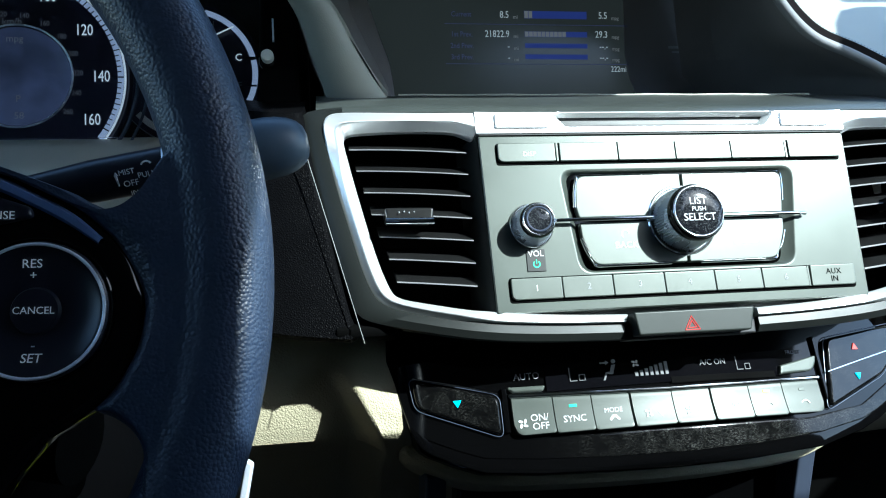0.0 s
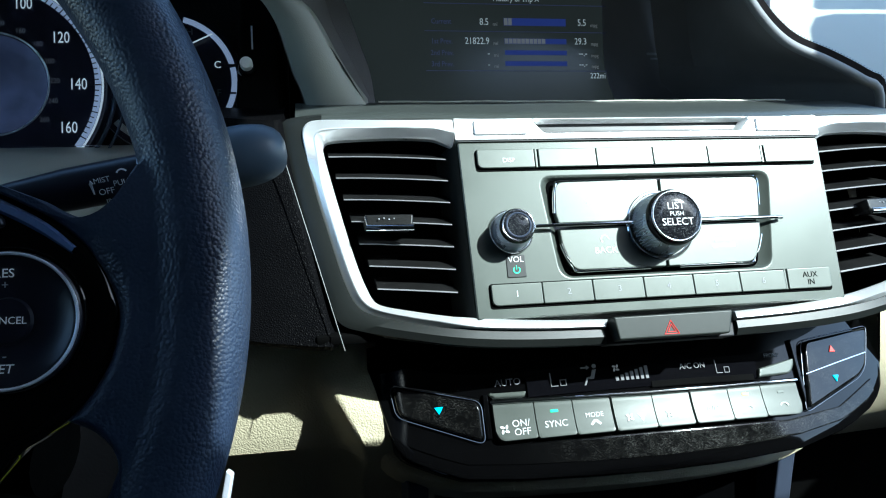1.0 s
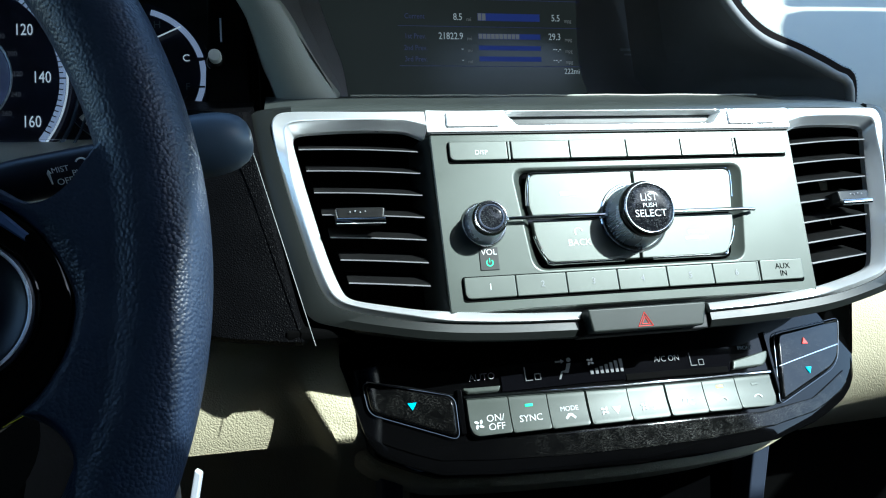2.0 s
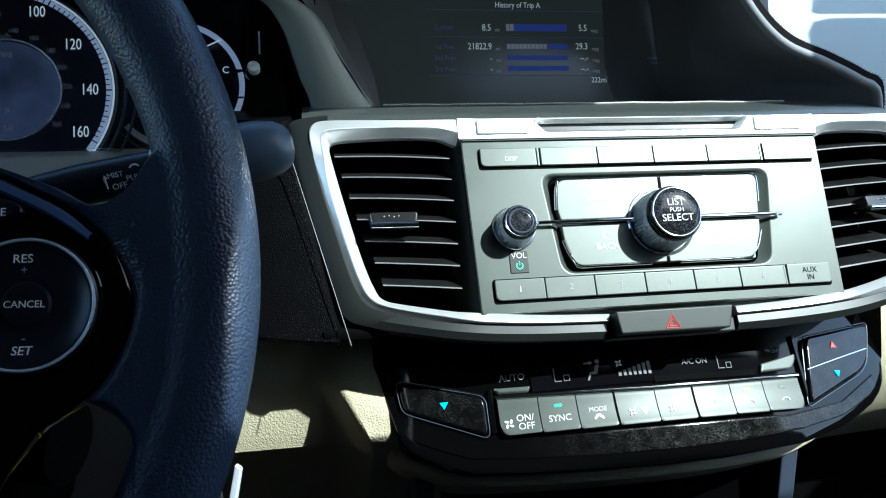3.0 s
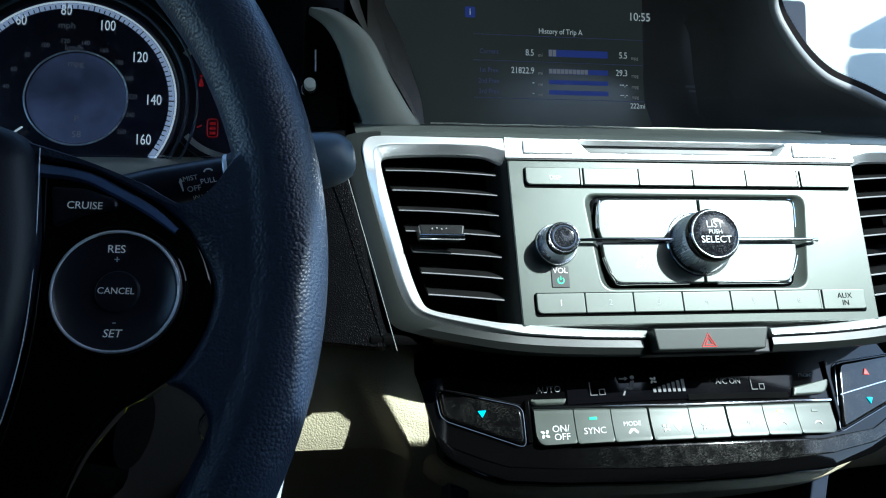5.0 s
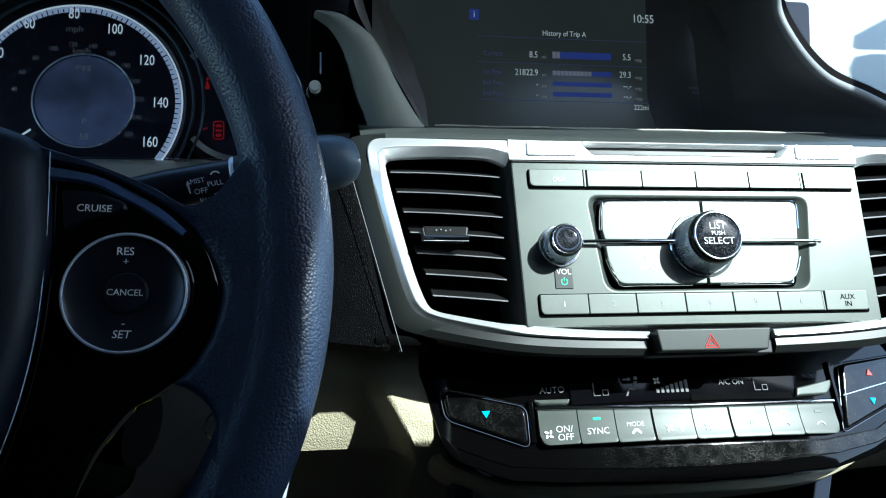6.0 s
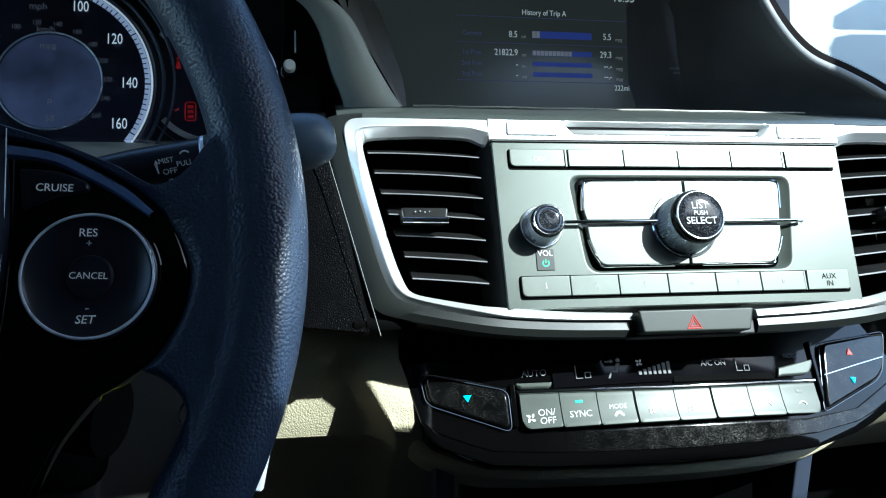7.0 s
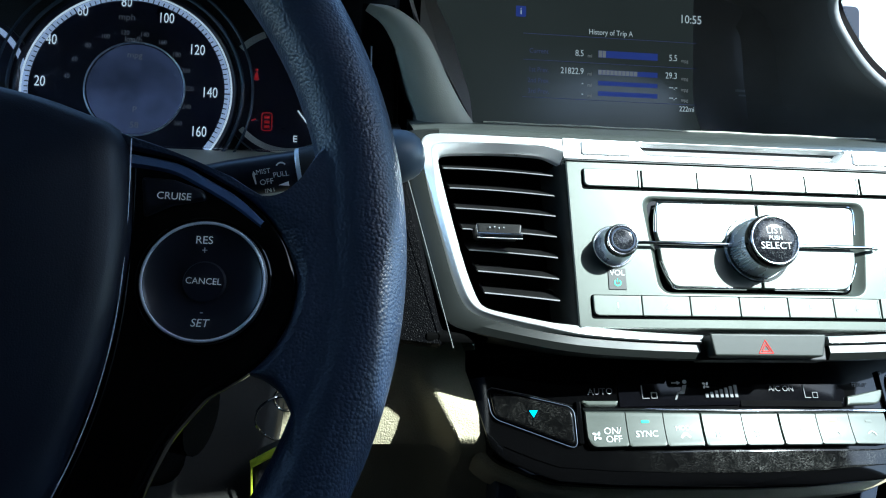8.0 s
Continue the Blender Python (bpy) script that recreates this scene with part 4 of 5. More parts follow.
# display window
disp = curved(lambda u: 0.0050, lambda u: 0.0290, -0.073, 0.0660, -0.004, -0.0004, 0.0004, CLIMGLASS, "display", clim, "dark segment display")
curved(lambda u: 0.0042, lambda u: 0.0078, -0.0025, 0.0625, -0.003, 0.0, 0.0003, INKY, "display_sill", clim)
put = lambda s, size, mat, u, w, z=0.0002, **k: lettering(s, size, mat, clim, u / 1000, w / 1000, z, bend=cbend, slope=cslope(u / 1000), **k)
put("AUTO", 0.0052, DIMTXT, -83.2, 14.2, -0.0006)
put("A/C ON", 0.0046, CLIMTXT, 24.0, 14.4)


def segments(u0, w0, on, size, gap=0.0):
    """Seven-segment figures from thin bars."""
    bm = bmesh.new()
    s, t = size, size * 0.13
    bars = {"a": (0, 2 * s, s, 2 * s), "b": (s, s, s, 2 * s), "c": (s, 0, s, s), "d": (0, 0, s, 0), "e": (0, 0, 0, s), "f": (0, s, 0, 2 * s), "g": (0, s, s, s)}
    for k in on:
        x0, y0, x1, y1 = bars[k]
        pts = rect(u0 + x0 - t / 2, w0 + y0 - t / 2, u0 + x1 + t / 2, w0 + y1 + t / 2)
        slab(pts, -0.0002, 0.0003, 0.00005, 1, bend=cbend, bm=bm)
    part("segment_figure", bm, CLIMTXT, clim, flat=True)


for u in (-0.0597, 0.0388):
    segments(u, 0.0095, "def", 0.0036)
    segments(u + 0.0052, 0.0095, "cdeg", 0.0031)
bm = bmesh.new()
for i in range(7):
    slab(mm(rect(-23.0 + 2.95 * i, 9.4, -21.2 + 2.95 * i, 11.8 + 0.8 * i)), -0.0002, 0.0003, 0.00005, 1, bend=cbend, bm=bm)
part("fan_bars", bm, CLIMTXT, clim, flat=True)


def fan_mark(u, w, s, mat, z=0.0003, parent=None, lift=cbend):
    bm = bmesh.new()
    for k in range(4):
        a = math.pi / 4 + k * math.pi / 2
        c = (u + s * 0.60 * math.cos(a), w + s * 0.60 * math.sin(a))
        pts = []
        for i in range(12):
            p, q = s * 0.46 * math.cos(2 * math.pi * i / 12), s * 0.25 * math.sin(2 * math.pi * i / 12)
            pts.append((c[0] + p * math.cos(a + 0.5) - q * math.sin(a + 0.5), c[1] + p * math.sin(a + 0.5) + q * math.cos(a + 0.5)))
        slab(pts, z - 0.0004, z, 0.00005, 1, bend=lift, bm=bm)
    return part("fan_mark", bm, mat, parent or clim, flat=True)


fan_mark(-0.0220, 0.0165, 0.0022, LCDGREY)
# seated-figure airflow sign as plain strokes
bm = bmesh.new()
slab([(-0.0343 + 0.0012 * math.cos(i * 0.63), 0.0186 + 0.0012 * math.sin(i * 0.63)) for i in range(10)], -0.0002, 0.0003, 0.00005, 1, bend=cbend, bm=bm)
for o in ([(-35.6, 16.6), (-33.4, 16.8), (-35.4, 11.6), (-37.4, 11.6)], [(-37.4, 11.6), (-35.6, 11.6), (-36.4, 13.2), (-39.4, 12.6)], [(-39.4, 12.6), (-38.4, 12.6), (-40.2, 8.4), (-41.4, 8.4)],
          [(-42.0, 17.7), (-38.6, 17.7), (-38.6, 18.5), (-42.0, 18.5)], [(-38.8, 16.9), (-37.0, 18.1), (-38.8, 19.3)]):
    slab(mm(o), -0.0002, 0.0003, 0.00005, 1, bend=cbend, bm=bm)
part("airflow_sign", bm, CLIMTXT, clim, flat=True)
# chrome line over the buttons
sag = through_pts([(-97, 4.4), (-50, 2.6), (-8, 1.5), (40, 1.6), (92, 2.8)])
curved(lambda u: sag(u) - 0.0012, lambda u: sag(u) + 0.0012, -0.0945, 0.0915, -0.003, 0.0012, 0.0008, CHROME, "chrome_line", clim, "thin chrome line")
# buttons
BE = [-93.6, -71.4, -50.4, -28.4, -5.0, 18.2, 41.6, 63.6, 89.6]
LAB = ["ON/OFF", "SYNC", "MODE", "", "", "A/C", "", ""]
scoop = lambda w: 7.5 * max(0.0, -0.002 - w) ** 2
ckey = lambda u, w: cbend(u, w) + scoop(w)
for i, (a, b) in enumerate(zip(BE, BE[1:])):
    wide = 1.1 if i in (2, 4) else 0.3
    lo = -17.0 - 1.0 * math.sin((i + 0.5) / 8 * math.pi)
    a0, b0 = a + 0.3, b - wide
    round_l, round_r = (0.005 if i == 0 else 0.0006), (0.005 if i == 7 else 0.0006)

    def foot(u, lo=lo / 1000, l=a0 / 1000, r=b0 / 1000, rl=round_l, rr=round_r):
        p, q = max(0.0, rl - (u - l)), max(0.0, rr - (r - u))
        return lo + rl - math.sqrt(max(0.0, rl * rl - p * p)) + rr - math.sqrt(max(0.0, rr * rr - q * q))

    btn = curved(foot, lambda u: sag(u) - 0.0016, a0 / 1000, b0 / 1000, -0.004, 0.0016, 0.0006, KEYSILVER, "button", clim, "silver push button", 25, swell=scoop)
    u = (a + b) / 2000
    w = -0.0108
    if i == 0:
        fan_mark(u - 0.0062, w - 0.0003, 0.0028, WHITE, 0.0020, lift=ckey)
        lettering("ON/", 0.0052, WHITE, clim, u + 0.0028, w + 0.0022, 0.0018, bend=ckey, slope=cslope(u))
        lettering("OFF", 0.0052, WHITE, clim, u + 0.0030, w - 0.0024, 0.0018, bend=ckey, slope=cslope(u))
    elif LAB[i] == "MODE":
        lettering("MODE", 0.0036, WHITE, clim, u, w + 0.0028, 0.0018, bend=ckey, slope=cslope(u))
        bm = bmesh.new()
        slab([(u + x / 1000, w + y / 1000) for x, y in ((-3, -2), (-1, 0.3), (1, 0.3), (3, -2), (2.2, -2.8), (0, -0.8), (-2.2, -2.8))], 0.0014, 0.0018, 0.00005, 1, bend=ckey, bm=bm)
        part("mode_mark", bm, WHITE, clim, flat=True)
    elif i in (3, 4):
        fan_mark(u - 0.0034, w - 0.0004, 0.0024, WHITE, 0.0020, lift=ckey)
        d = 1 if i == 4 else -1
        part("arrow_mark", slab([(u + 0.0012, w - 0.0018 * d - 0.0005), (u + 0.0062, w - 0.0018 * d - 0.0005), (u + 0.0037, w + 0.0024 * d - 0.0005)], 0.0014, 0.0018, 0.00005, 1, bend=ckey), WHITE, clim, flat=True)
    elif LAB[i]:
        lettering(LAB[i], 0.0050, WHITE, clim, u, w, 0.0018, bend=ckey, slope=cslope(u))
    else:
        bm = arc(u, w - 0.002, 0.0024, 0.0030, 20, 160, 0.0020 + ckey(u, w), seg=12)
        part("screen_mark", bm, WHITE, clim, flat=True)
    if i in (1, 6, 7):
        part("indicator", slab(rounded(mm(rect(u * 1000 - 2.2, -4.6, u * 1000 + 2.2, -3.0)), 0.0003, 2), 0.001, 0.0019, 0.0002, bend=ckey), {1: GREENLED, 6: AMBERLED, 7: BUTTON}[i], btn)
# rounded half-buttons at the display's ends
part("auto_key", slab(rounded(mm([(-95.0, 9.0), (-92.0, 6.0), (-75.5, 5.4), (-74.0, 8.4)]), 0.001), -0.004, 0.0016, 0.001, bend=cbend), BUTTON, clim, "lower edge of the auto key")
part("front_key", slab(rounded(mm([(66.4, 10.4), (65.0, 5.4), (88, 6.6), (92, 12), (92.4, 15.4)]), [0.0006, 0.0006, 0.004, 0.002, 0.0006]), -0.004, 0.0016, 0.001, bend=cbend), BUTTON, clim, "silver lip of the front defrost key")
lettering("FRONT", 0.0034, DIMTXT, clim, 0.0790, 0.0180, -0.0010, bend=cbend, slope=cslope(0.0790))
# end posts and temperature rockers
for u in (-0.0965, 0.0950):
    part("post", slab(rounded(mm(rect(u * 1000 - 1.4, -15, u * 1000 + 1.4, 27 if u > 0 else 9)), 0.0008), -0.004, 0.0006, 0.0006, bend=cbend), PIANO, clim)


def rocker(pts, split, name, mark, label):
    o = mm(pts)
    k = part(name, slab(rounded(o, 0.004), -0.004, 0.0024, 0.0016, bend=cbend), DUSTY, clim, label)
    part("rocker_frame", tube([(p[0], p[1], 0.0002 + cbend(p[0], 0)) for p in rounded(inset(o, -0.0012), 0.005)], 0.00028, 6, closed=True), GUNMETAL, k, "thin dark metal outline")
    part("rocker_line", tube([(a / 1000, b / 1000, 0.0026 + cbend(a / 1000, 0)) for a, b in split], 0.0005, 6), CHROME, k)
    for u, w, d, mat in mark:
        s = 0.0023
        part("arrow_mark", slab([(u - s, w - d * s * 0.7), (u + s, w - d * s * 0.7), (u, w + d * s * 1.0)], 0.002, 0.0027, 0.00005, 1, bend=cbend), mat, k, flat=True)
    return k


rocker([(-146.0, 18.0), (-143.6, 2.4), (-100.2, -16.0), (-100.2, 4.6)], [(-145, 18.6), (-122, 12.6), (-100.6, 6.0)], "temperature_rocker", [(-0.1222, 0.0028, -1, BLUEPRINT)], "dusty gloss black rocker with a blue arrow")
rocker([(103.4, 25.2), (94.0, -14.9), (141.8, 3.6), (149.5, 10), (157.4, 27), (160.4, 34.2)], [(97.6, 5.4), (126, 12.0), (151.2, 17.6)], "temperature_rocker", [(0.1235, 0.0200, 1, REDPRINT), (0.1205, 0.0025, -1, BLUEPRINT)], "dusty gloss black rocker with red and blue arrows")
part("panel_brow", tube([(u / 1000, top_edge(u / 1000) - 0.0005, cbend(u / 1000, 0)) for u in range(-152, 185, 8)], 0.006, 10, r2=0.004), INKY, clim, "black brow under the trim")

# ---- screen ----
scr = thing("information_screen", SCRN, "dark screen with trip history in white and blue", "screen")
part("screen_glass", slab(rounded(mm(rect(-176, -52, 200, 74)), 0.006), -0.006, 0.0, 0.001), SCREEN, scr)
# faint backlight; its curved outline paints the lighter part of the glass
part("lit_area", slab(rounded(mm([(-172, -50), (62, -50), (50, -20), (50, 73), (-172, 73)]), [0.004, 0.03, 0.02, 0.004, 0.004]), 0.0, 0.00015, 0.0001, 1), LCDBACK, scr, "screen glow ending along a painted light edge")
sput = lambda s, size, mat, u, v, **k: lettering(s, size, mat, scr, u / 1000, v / 1000, 0.0004, **k)
sput("10:55", 0.0098, LCDTXT, 47.5, 52.5, squash=0.9)
sput("History of Trip A", 0.0062, LCDTXT, -21.0, 37.4, squash=0.85)
for s, v, m in (("Current", 19.2, LCDDIM), ("1st Prev.", 4.0, LCDDIM), ("2nd Prev.", -4.8, LCDDIM), ("3rd Prev.", -13.4, LCDDIM)):
    sput(s, 0.0056, m, -81.0, v, squash=0.85)
for s, v, e in (("8.5", 19.2, "5.5"), ("21822.9", 4.4, "29.3"), ("-", -4.8, "--.-"), ("-", -13.4, "--.-")):
    sput(s, 0.0074, LCDTXT, -43.5, v, align="RIGHT", squash=0.82)
    sput("mi", 0.0040, LCDGREY, -38.5, v - 1.6)
    sput(e, 0.0074, LCDTXT, 36.2, v + 0.4, align="RIGHT", squash=0.82)
    sput("mpg", 0.0040, LCDGREY, 42.5, v - 1.4, squash=0.9)
sput("222mi", 0.0062, LCDTXT, 44.5, -22.3, squash=0.85)
part("information_mark", slab(rounded(mm(rect(-100.4, 46.4, -92.0, 55.2)), 0.0012), 0.0, 0.00035, 0.0001, 1), LCDBLUE, scr, flat=True)
sput("i", 0.008, LCDTXT, -96.2, 50.8)
for v in (33.2, 12.0, -18.4):
    part("screen_line", slab(mm(rect(-94, v - 0.18, 53, v + 0.18)), 0.0, 0.0004, 0.0001, 1), LCDDIM, scr, flat=True)
for v0, v1, n in ((16.8, 22.6, 2), (2.6, 6.8, 10), (-6.0, -2.4, 0), (-14.6, -10.8, 0)):
    part("history_bar", slab(mm(rect(-31.4, v0, 19.2, v1)), 0.0, 0.0003, 0.0001, 1), LCDBLUE, scr, flat=True)
    for i in range(n):
        part("bar_segment", slab(mm(rect(-31.2 + 3.35 * i, v0 + 0.2, -28.4 + 3.35 * i, v1 - 0.2)), 0.0, 0.0005, 0.0001, 1), LCDGREY, scr, flat=True)
part("screen_label", slab(mm(rect(87, -5.4, 103, -3.4)), 0.0, 0.0003, 0.0001, 1), SCRDIM, scr, flat=True)
part("screen_label", slab(mm(rect(90, -9.0, 100, -7.6)), 0.0, 0.0003, 0.0001, 1), SCRDIM, scr, flat=True)
part("screen_back", box(-0.178, 0.158, -0.075, 0.09, -0.012, -0.0065), PAD, scr)
part("screen_shroud", box(-0.185, 0.168, -0.12, 0.11, -0.034, -0.028), PAD, scr)

# ---- instrument cluster ----
dial = thing("instrument_cluster", DIAL, "black instrument cluster with blue-white lit speedometer", "instrument cluster")
part("backplate", slab(rounded(mm(rect(-230, -60, 205, 105)), 0.02), -0.02, -0.008, 0.002), BLACK, dial)
SC = (0.0208, 0.0008)
part("speed_face", lathe([(0.0745, -0.008), (0.0735, -0.0012), (0.0715, -0.0008), (0.070, -0.002), (0.040, -0.002)], 96, SC), GAUGE, dial, "black speedometer face")
part("speed_bezel", ring(SC[0], SC[1], 0.0, 0.0765, 0.0012, 96, 8), STALKM, dial)
part("speed_bezel", ring(SC[0], SC[1], 0.002, 0.0835, 0.0009, 96, 8), STALKM, dial)
part("speed_ring", arc(*SC, 0.0640, 0.0676, -37, 217, -0.0014, seg=120), GAUGELIT, dial, "blue-white lit ring")
part("speed_line", arc(*SC, 0.0679, 0.0692, -37, 217, -0.0013, seg=120), GAUGETXT, dial, "white lit outer line")
ang = lambda v: 93.5 - 1.555 * (v - 80)
bm = bmesh.new()
for k in range(0, 161, 2):
    a = radians(ang(k))
    long = k % 20 == 0
    r0, r1, h = (0.0605 if long else 0.0632 if k % 10 == 0 else 0.0640), (0.0664 if k % 10 else 0.0676), 0.00042 if long else 0.00034
    d, e = Vector((math.cos(a), math.sin(a))), Vector((-math.sin(a), math.cos(a)))
    pts = [tuple(Vector(SC) + d * r + e * s) for r, s in ((r0, -h), (r1, -h), (r1, h), (r0, h))]
    slab(pts, -0.0016, -0.0011, 0.00005, 1, bm=bm)
tagged(part("speed_ticks", bm, GAUGE, dial, flat=True), kind="stuff")
for k, u, v in ((0, -24.5, -26.5), (20, -35.8, 3.8), (40, -30.4, 33.2), (60, -11.6, 54.7), (80, 16.7, 63.0), (100, 43.4, 53.0), (120, 65.0, 31.3), (140, 74.8, 1.2), (160, 68.7, -26.7)):
    lettering(str(k), 0.0104, GAUGETXT, dial, u / 1000, v / 1000, -0.0012, squash=0.70)
lettering("mph", 0.0064, GAUGEDIM, dial, SC[0] - 0.0034, SC[1] + 0.0515, -0.0012)
lettering("km/h", 0.0058, GAUGEDIM, dial, 0.0226, 0.0365, -0.0012)
for i, k in enumerate(range(40, 261, 20)):
    a = radians(95.8 - 0.92 * (k - 120))
    lettering(str(k), 0.0046, GAUGEDIM, dial, SC[0] + 0.0405 * math.cos(a), SC[1] + 0.0405 * math.sin(a), -0.0012, squash=0.85)
part("centre_display", lathe([(0.0315, -0.001), (0.0312, 0.0006), (0.031, 0.0005)], 72, (0.0260, 0.0011)), GAUGELCD, dial, "round bluish display")
part("centre_ring", ring(0.0260, 0.0011, 0.001, 0.0326, 0.0006, 96, 8), BRIGHT, dial, "thin bright ring")
for s, u, v in (("P", 26.6, -13.6), ("58", 27, -24.3), ("mpg", 24.8, 24.7)):
    lettering(s, 0.006, GAUGEDIM, dial, u / 1000, v / 1000, 0.0009)
a = radians(ang(0))
part("speed_needle", tube([(SC[0] + r * math.cos(a), SC[1] + r * math.sin(a), 0.0022) for r in (0.034, 0.064)], 0.0007, 6), GAUGETXT, dial, "white needle")
# fuel and temperature dial, and the matching one on the other side
for sx, cx in ((1, 0.1285), (-1, -0.088)):
    part("side_face", lathe([(0.0475, -0.008), (0.047, -0.0022), (0.046, -0.002), (0.03, -0.0024)], 72, (cx, 0.004)), GAUGE, dial)
    bands = ((-36, 12, 0), (14, 75, 0), (113, 138, 1), (-140, -62, 2)) if sx > 0 else ((100, 250, 0), (-30, 60, 0))
    for a0, a1, look_ in bands:
        r0, r1 = ((0.0400, 0.0436), (0.0428, 0.0475), (0.0395, 0.0435))[look_]
        part("side_ring", arc(cx, 0.004, r0, r1, a0, a1, -0.0014, seg=30), (GAUGELIT, CAPGREY, CAPGREY)[look_], dial, "pale band of the side dial")
for s, u, v in (("C", 160, 14.2), ("F", 160.4, -4.6), ("H", 143, 36), ("E", 133.6, -29)):
    lettering(s, 0.0066, GAUGETXT if s in "EC" else DIMTXT, dial, u / 1000, v / 1000, -0.0012)
part("side_tick", slab(mm(rect(164, 13.6, 171, 14.8)), -0.002, -0.0008, 0.0001, 1), GAUGE, dial, flat=True)
part("side_tick", slab(mm(rect(165, -5.2, 171, -4.0)), -0.002, -0.0008, 0.0001, 1), GAUGE, dial, flat=True)
part("temperature_needle", tube([(0.1375, 0.0245, 0.0004), (0.1575, 0.0345, 0.0004)], 0.0005, 6), GAUGETXT, dial)
part("fuel_needle", tube([(0.1350, -0.0090, 0.0004), (0.1480, -0.0260, 0.0004)], 0.0005, 6), GAUGETXT, dial)
# red warning lamps
part("door_lamp", tube([(p[0], p[1], -0.0012) for p in rounded(mm(rect(110.6, -23.6, 117.4, -11.0)), 0.002)], 0.00035, 5, closed=True), REDLAMP, dial)
for v in (-14, -17.4, -20.8):
    part("door_lamp", slab(mm(rect(112.2, v - 0.9, 115.8, v + 0.9)), -0.002, -0.0012, 0.0001, 1), REDLAMP, dial, flat=True)
part("door_lamp", slab(mm([(103.5, -16.4), (106.4, -15.2), (106.6, -15.9), (103.7, -17.2)]), -0.002, -0.0012, 0.0001, 1), REDLAMP, dial, flat=True)
part("belt_lamp", slab(mm([(104.2, 12.8), (105, 17), (105.8, 18), (106.6, 17), (107.6, 12.8), (106.6, 12.2), (105, 12.2)]), -0.002, -0.0012, 0.0001, 1), REDLAMP, dial, flat=True)
part("belt_lamp", lathe([(0.0010, -0.002), (0.0009, -0.0012)], 10, (0.1058, 0.0197)), REDLAMP, dial)
# trip knob with its white line
trip = part("trip_knob", lathe([(0.0068, -0.008), (0.0068, 0.026), (0.0062, 0.028), (0.0052, 0.029), (0.005, 0.034)], 32, (0.1815, 0.0015)), PIANO, dial, "small stem in a black collar")
part("trip_collar", ring(0.1815, 0.0015, 0.0285, 0.0060, 0.0005, 32, 6), CHROME, trip, "bright rim of the collar")
part("trip_cap", lathe([(0.0038, 0.030), (0.0038, 0.0385), (0.0034, 0.0395), (0.002, 0.0398)], 24, (0.1810, 0.0022)), CAPGREY, trip, "grey button cap")
part("trip_mark", slab(mm(rect(184.0, 13.5, 185.0, 28.0)), 0.030, 0.0315, 0.0001, 1), BRIGHT, dial, "white line")
part("trip_wall", slab(mm([(173, -30), (200, -40), (200, 60), (178, 60)]), -0.02, 0.029, 0.003), INKY, dial)
bm = slab(rounded(mm(rect(-150, -44, 176, 90)), 0.03), 0.0235, 0.0240, 0.0002)
bmesh.ops.holes_fill(bm, edges=[e for e in bm.edges if e.is_boundary])
lens = part("dial_lens", bm, bpy.data.materials.new("clear_lens"), dial, "clear lens over the dials")
lm = lens.data.materials[0]
lm.use_nodes = True
for n_ in list(lm.node_tree.nodes):
    if n_.type == "BSDF_PRINCIPLED":
        n_.inputs["Transmission Weight"].default_value = 1.0
        n_.inputs["Roughness"].default_value = 0.02
        n_.inputs["IOR"].default_value = 1.2
lens.visible_shadow = False

# ---- steering wheel ----
wheel = thing("steering_wheel", WHEEL, "black leather steering wheel with cruise buttons", "steering wheel")


def wp(a, b, n):
    """A place seen in the wheel's plane, moved n towards the driver along the line to the usual eye."""
    k = n / 255
    return ((a + (197 - a) * k) / 1000, (b + (-46 - b) * k) / 1000)


seg = 160
RR, RT = 0.1800, 0.0148
rows = []
for i in range(seg):
    a = 2 * math.pi * i / seg
    c, s = math.cos(a), math.sin(a)
    grip = 1 + 0.03 * math.exp(-((math.degrees(a) % 360 - 35) / 14) ** 2) + 0.03 * math.exp(-((math.degrees(a) % 360 - 145) / 14) ** 2)
    row = []
    for j in range(64):
        t = 2 * math.pi * j / 64
        rr = RT * grip * math.cos(t)
        row.append(((RR + rr) * c, (RR + rr) * s, 0.0165 * math.sin(t) * (1 + 0.06 * math.cos(2 * t))))
    rows.append(row)
rows.append(rows[0])
bm = loft(rows, closed=True)
bmesh.ops.remove_doubles(bm, verts=bm.verts, dist=1e-6)
part("rim", bm, LEATHER, wheel, "grained leather rim")
HALF = [(92, 38), (112, 34), (124, 29), (136, 24), (146, 19), (158, 22), (166, 40), (176, 38), (180, 0), (176, -45), (166, -62), (158, -60), (153, -48), (144, -42), (122, -40), (96, -46)]
# upper edge of the arm, the fillet up the rim, then the rim's crown; and the edge beside the controls
ARM_OUT = [(88, 43), (98.9, 39.2), (112, 34.5), (124.5, 29.2), (135.9, 24.4)]
FILLET_OUT = [(135.9, 24.4), (143.4, 19.6), (150, 16.6), (156, 17.2), (160.5, 22), (163.8, 32), (167.5, 44), (175, 43)]
CROWN_OUT = [(175, 43), (178.5, 30), (181, 10), (181, -15), (177.5, -38)]
FOOT_OUT = [(177.5, -38), (172, -58), (163, -82), (157, -94)]
ARM_IN = [(88, 36), (99.9, 33.4), (115.5, 30.3), (126.8, 25)]
FILLET_IN = [(126.8, 25), (138.1, 18.4), (146.9, 10.3), (152.3, 2)]
CROWN_IN = [(152.3, 2), (156.9, -9.7), (154.9, -23.7), (148.6, -35.3), (142.6, -41.5)]
FOOT_IN = [(142.6, -41.5), (149, -44.5), (153.6, -48.5), (156.4, -54), (156.6, -61), (157.2, -69), (157.5, -80)]


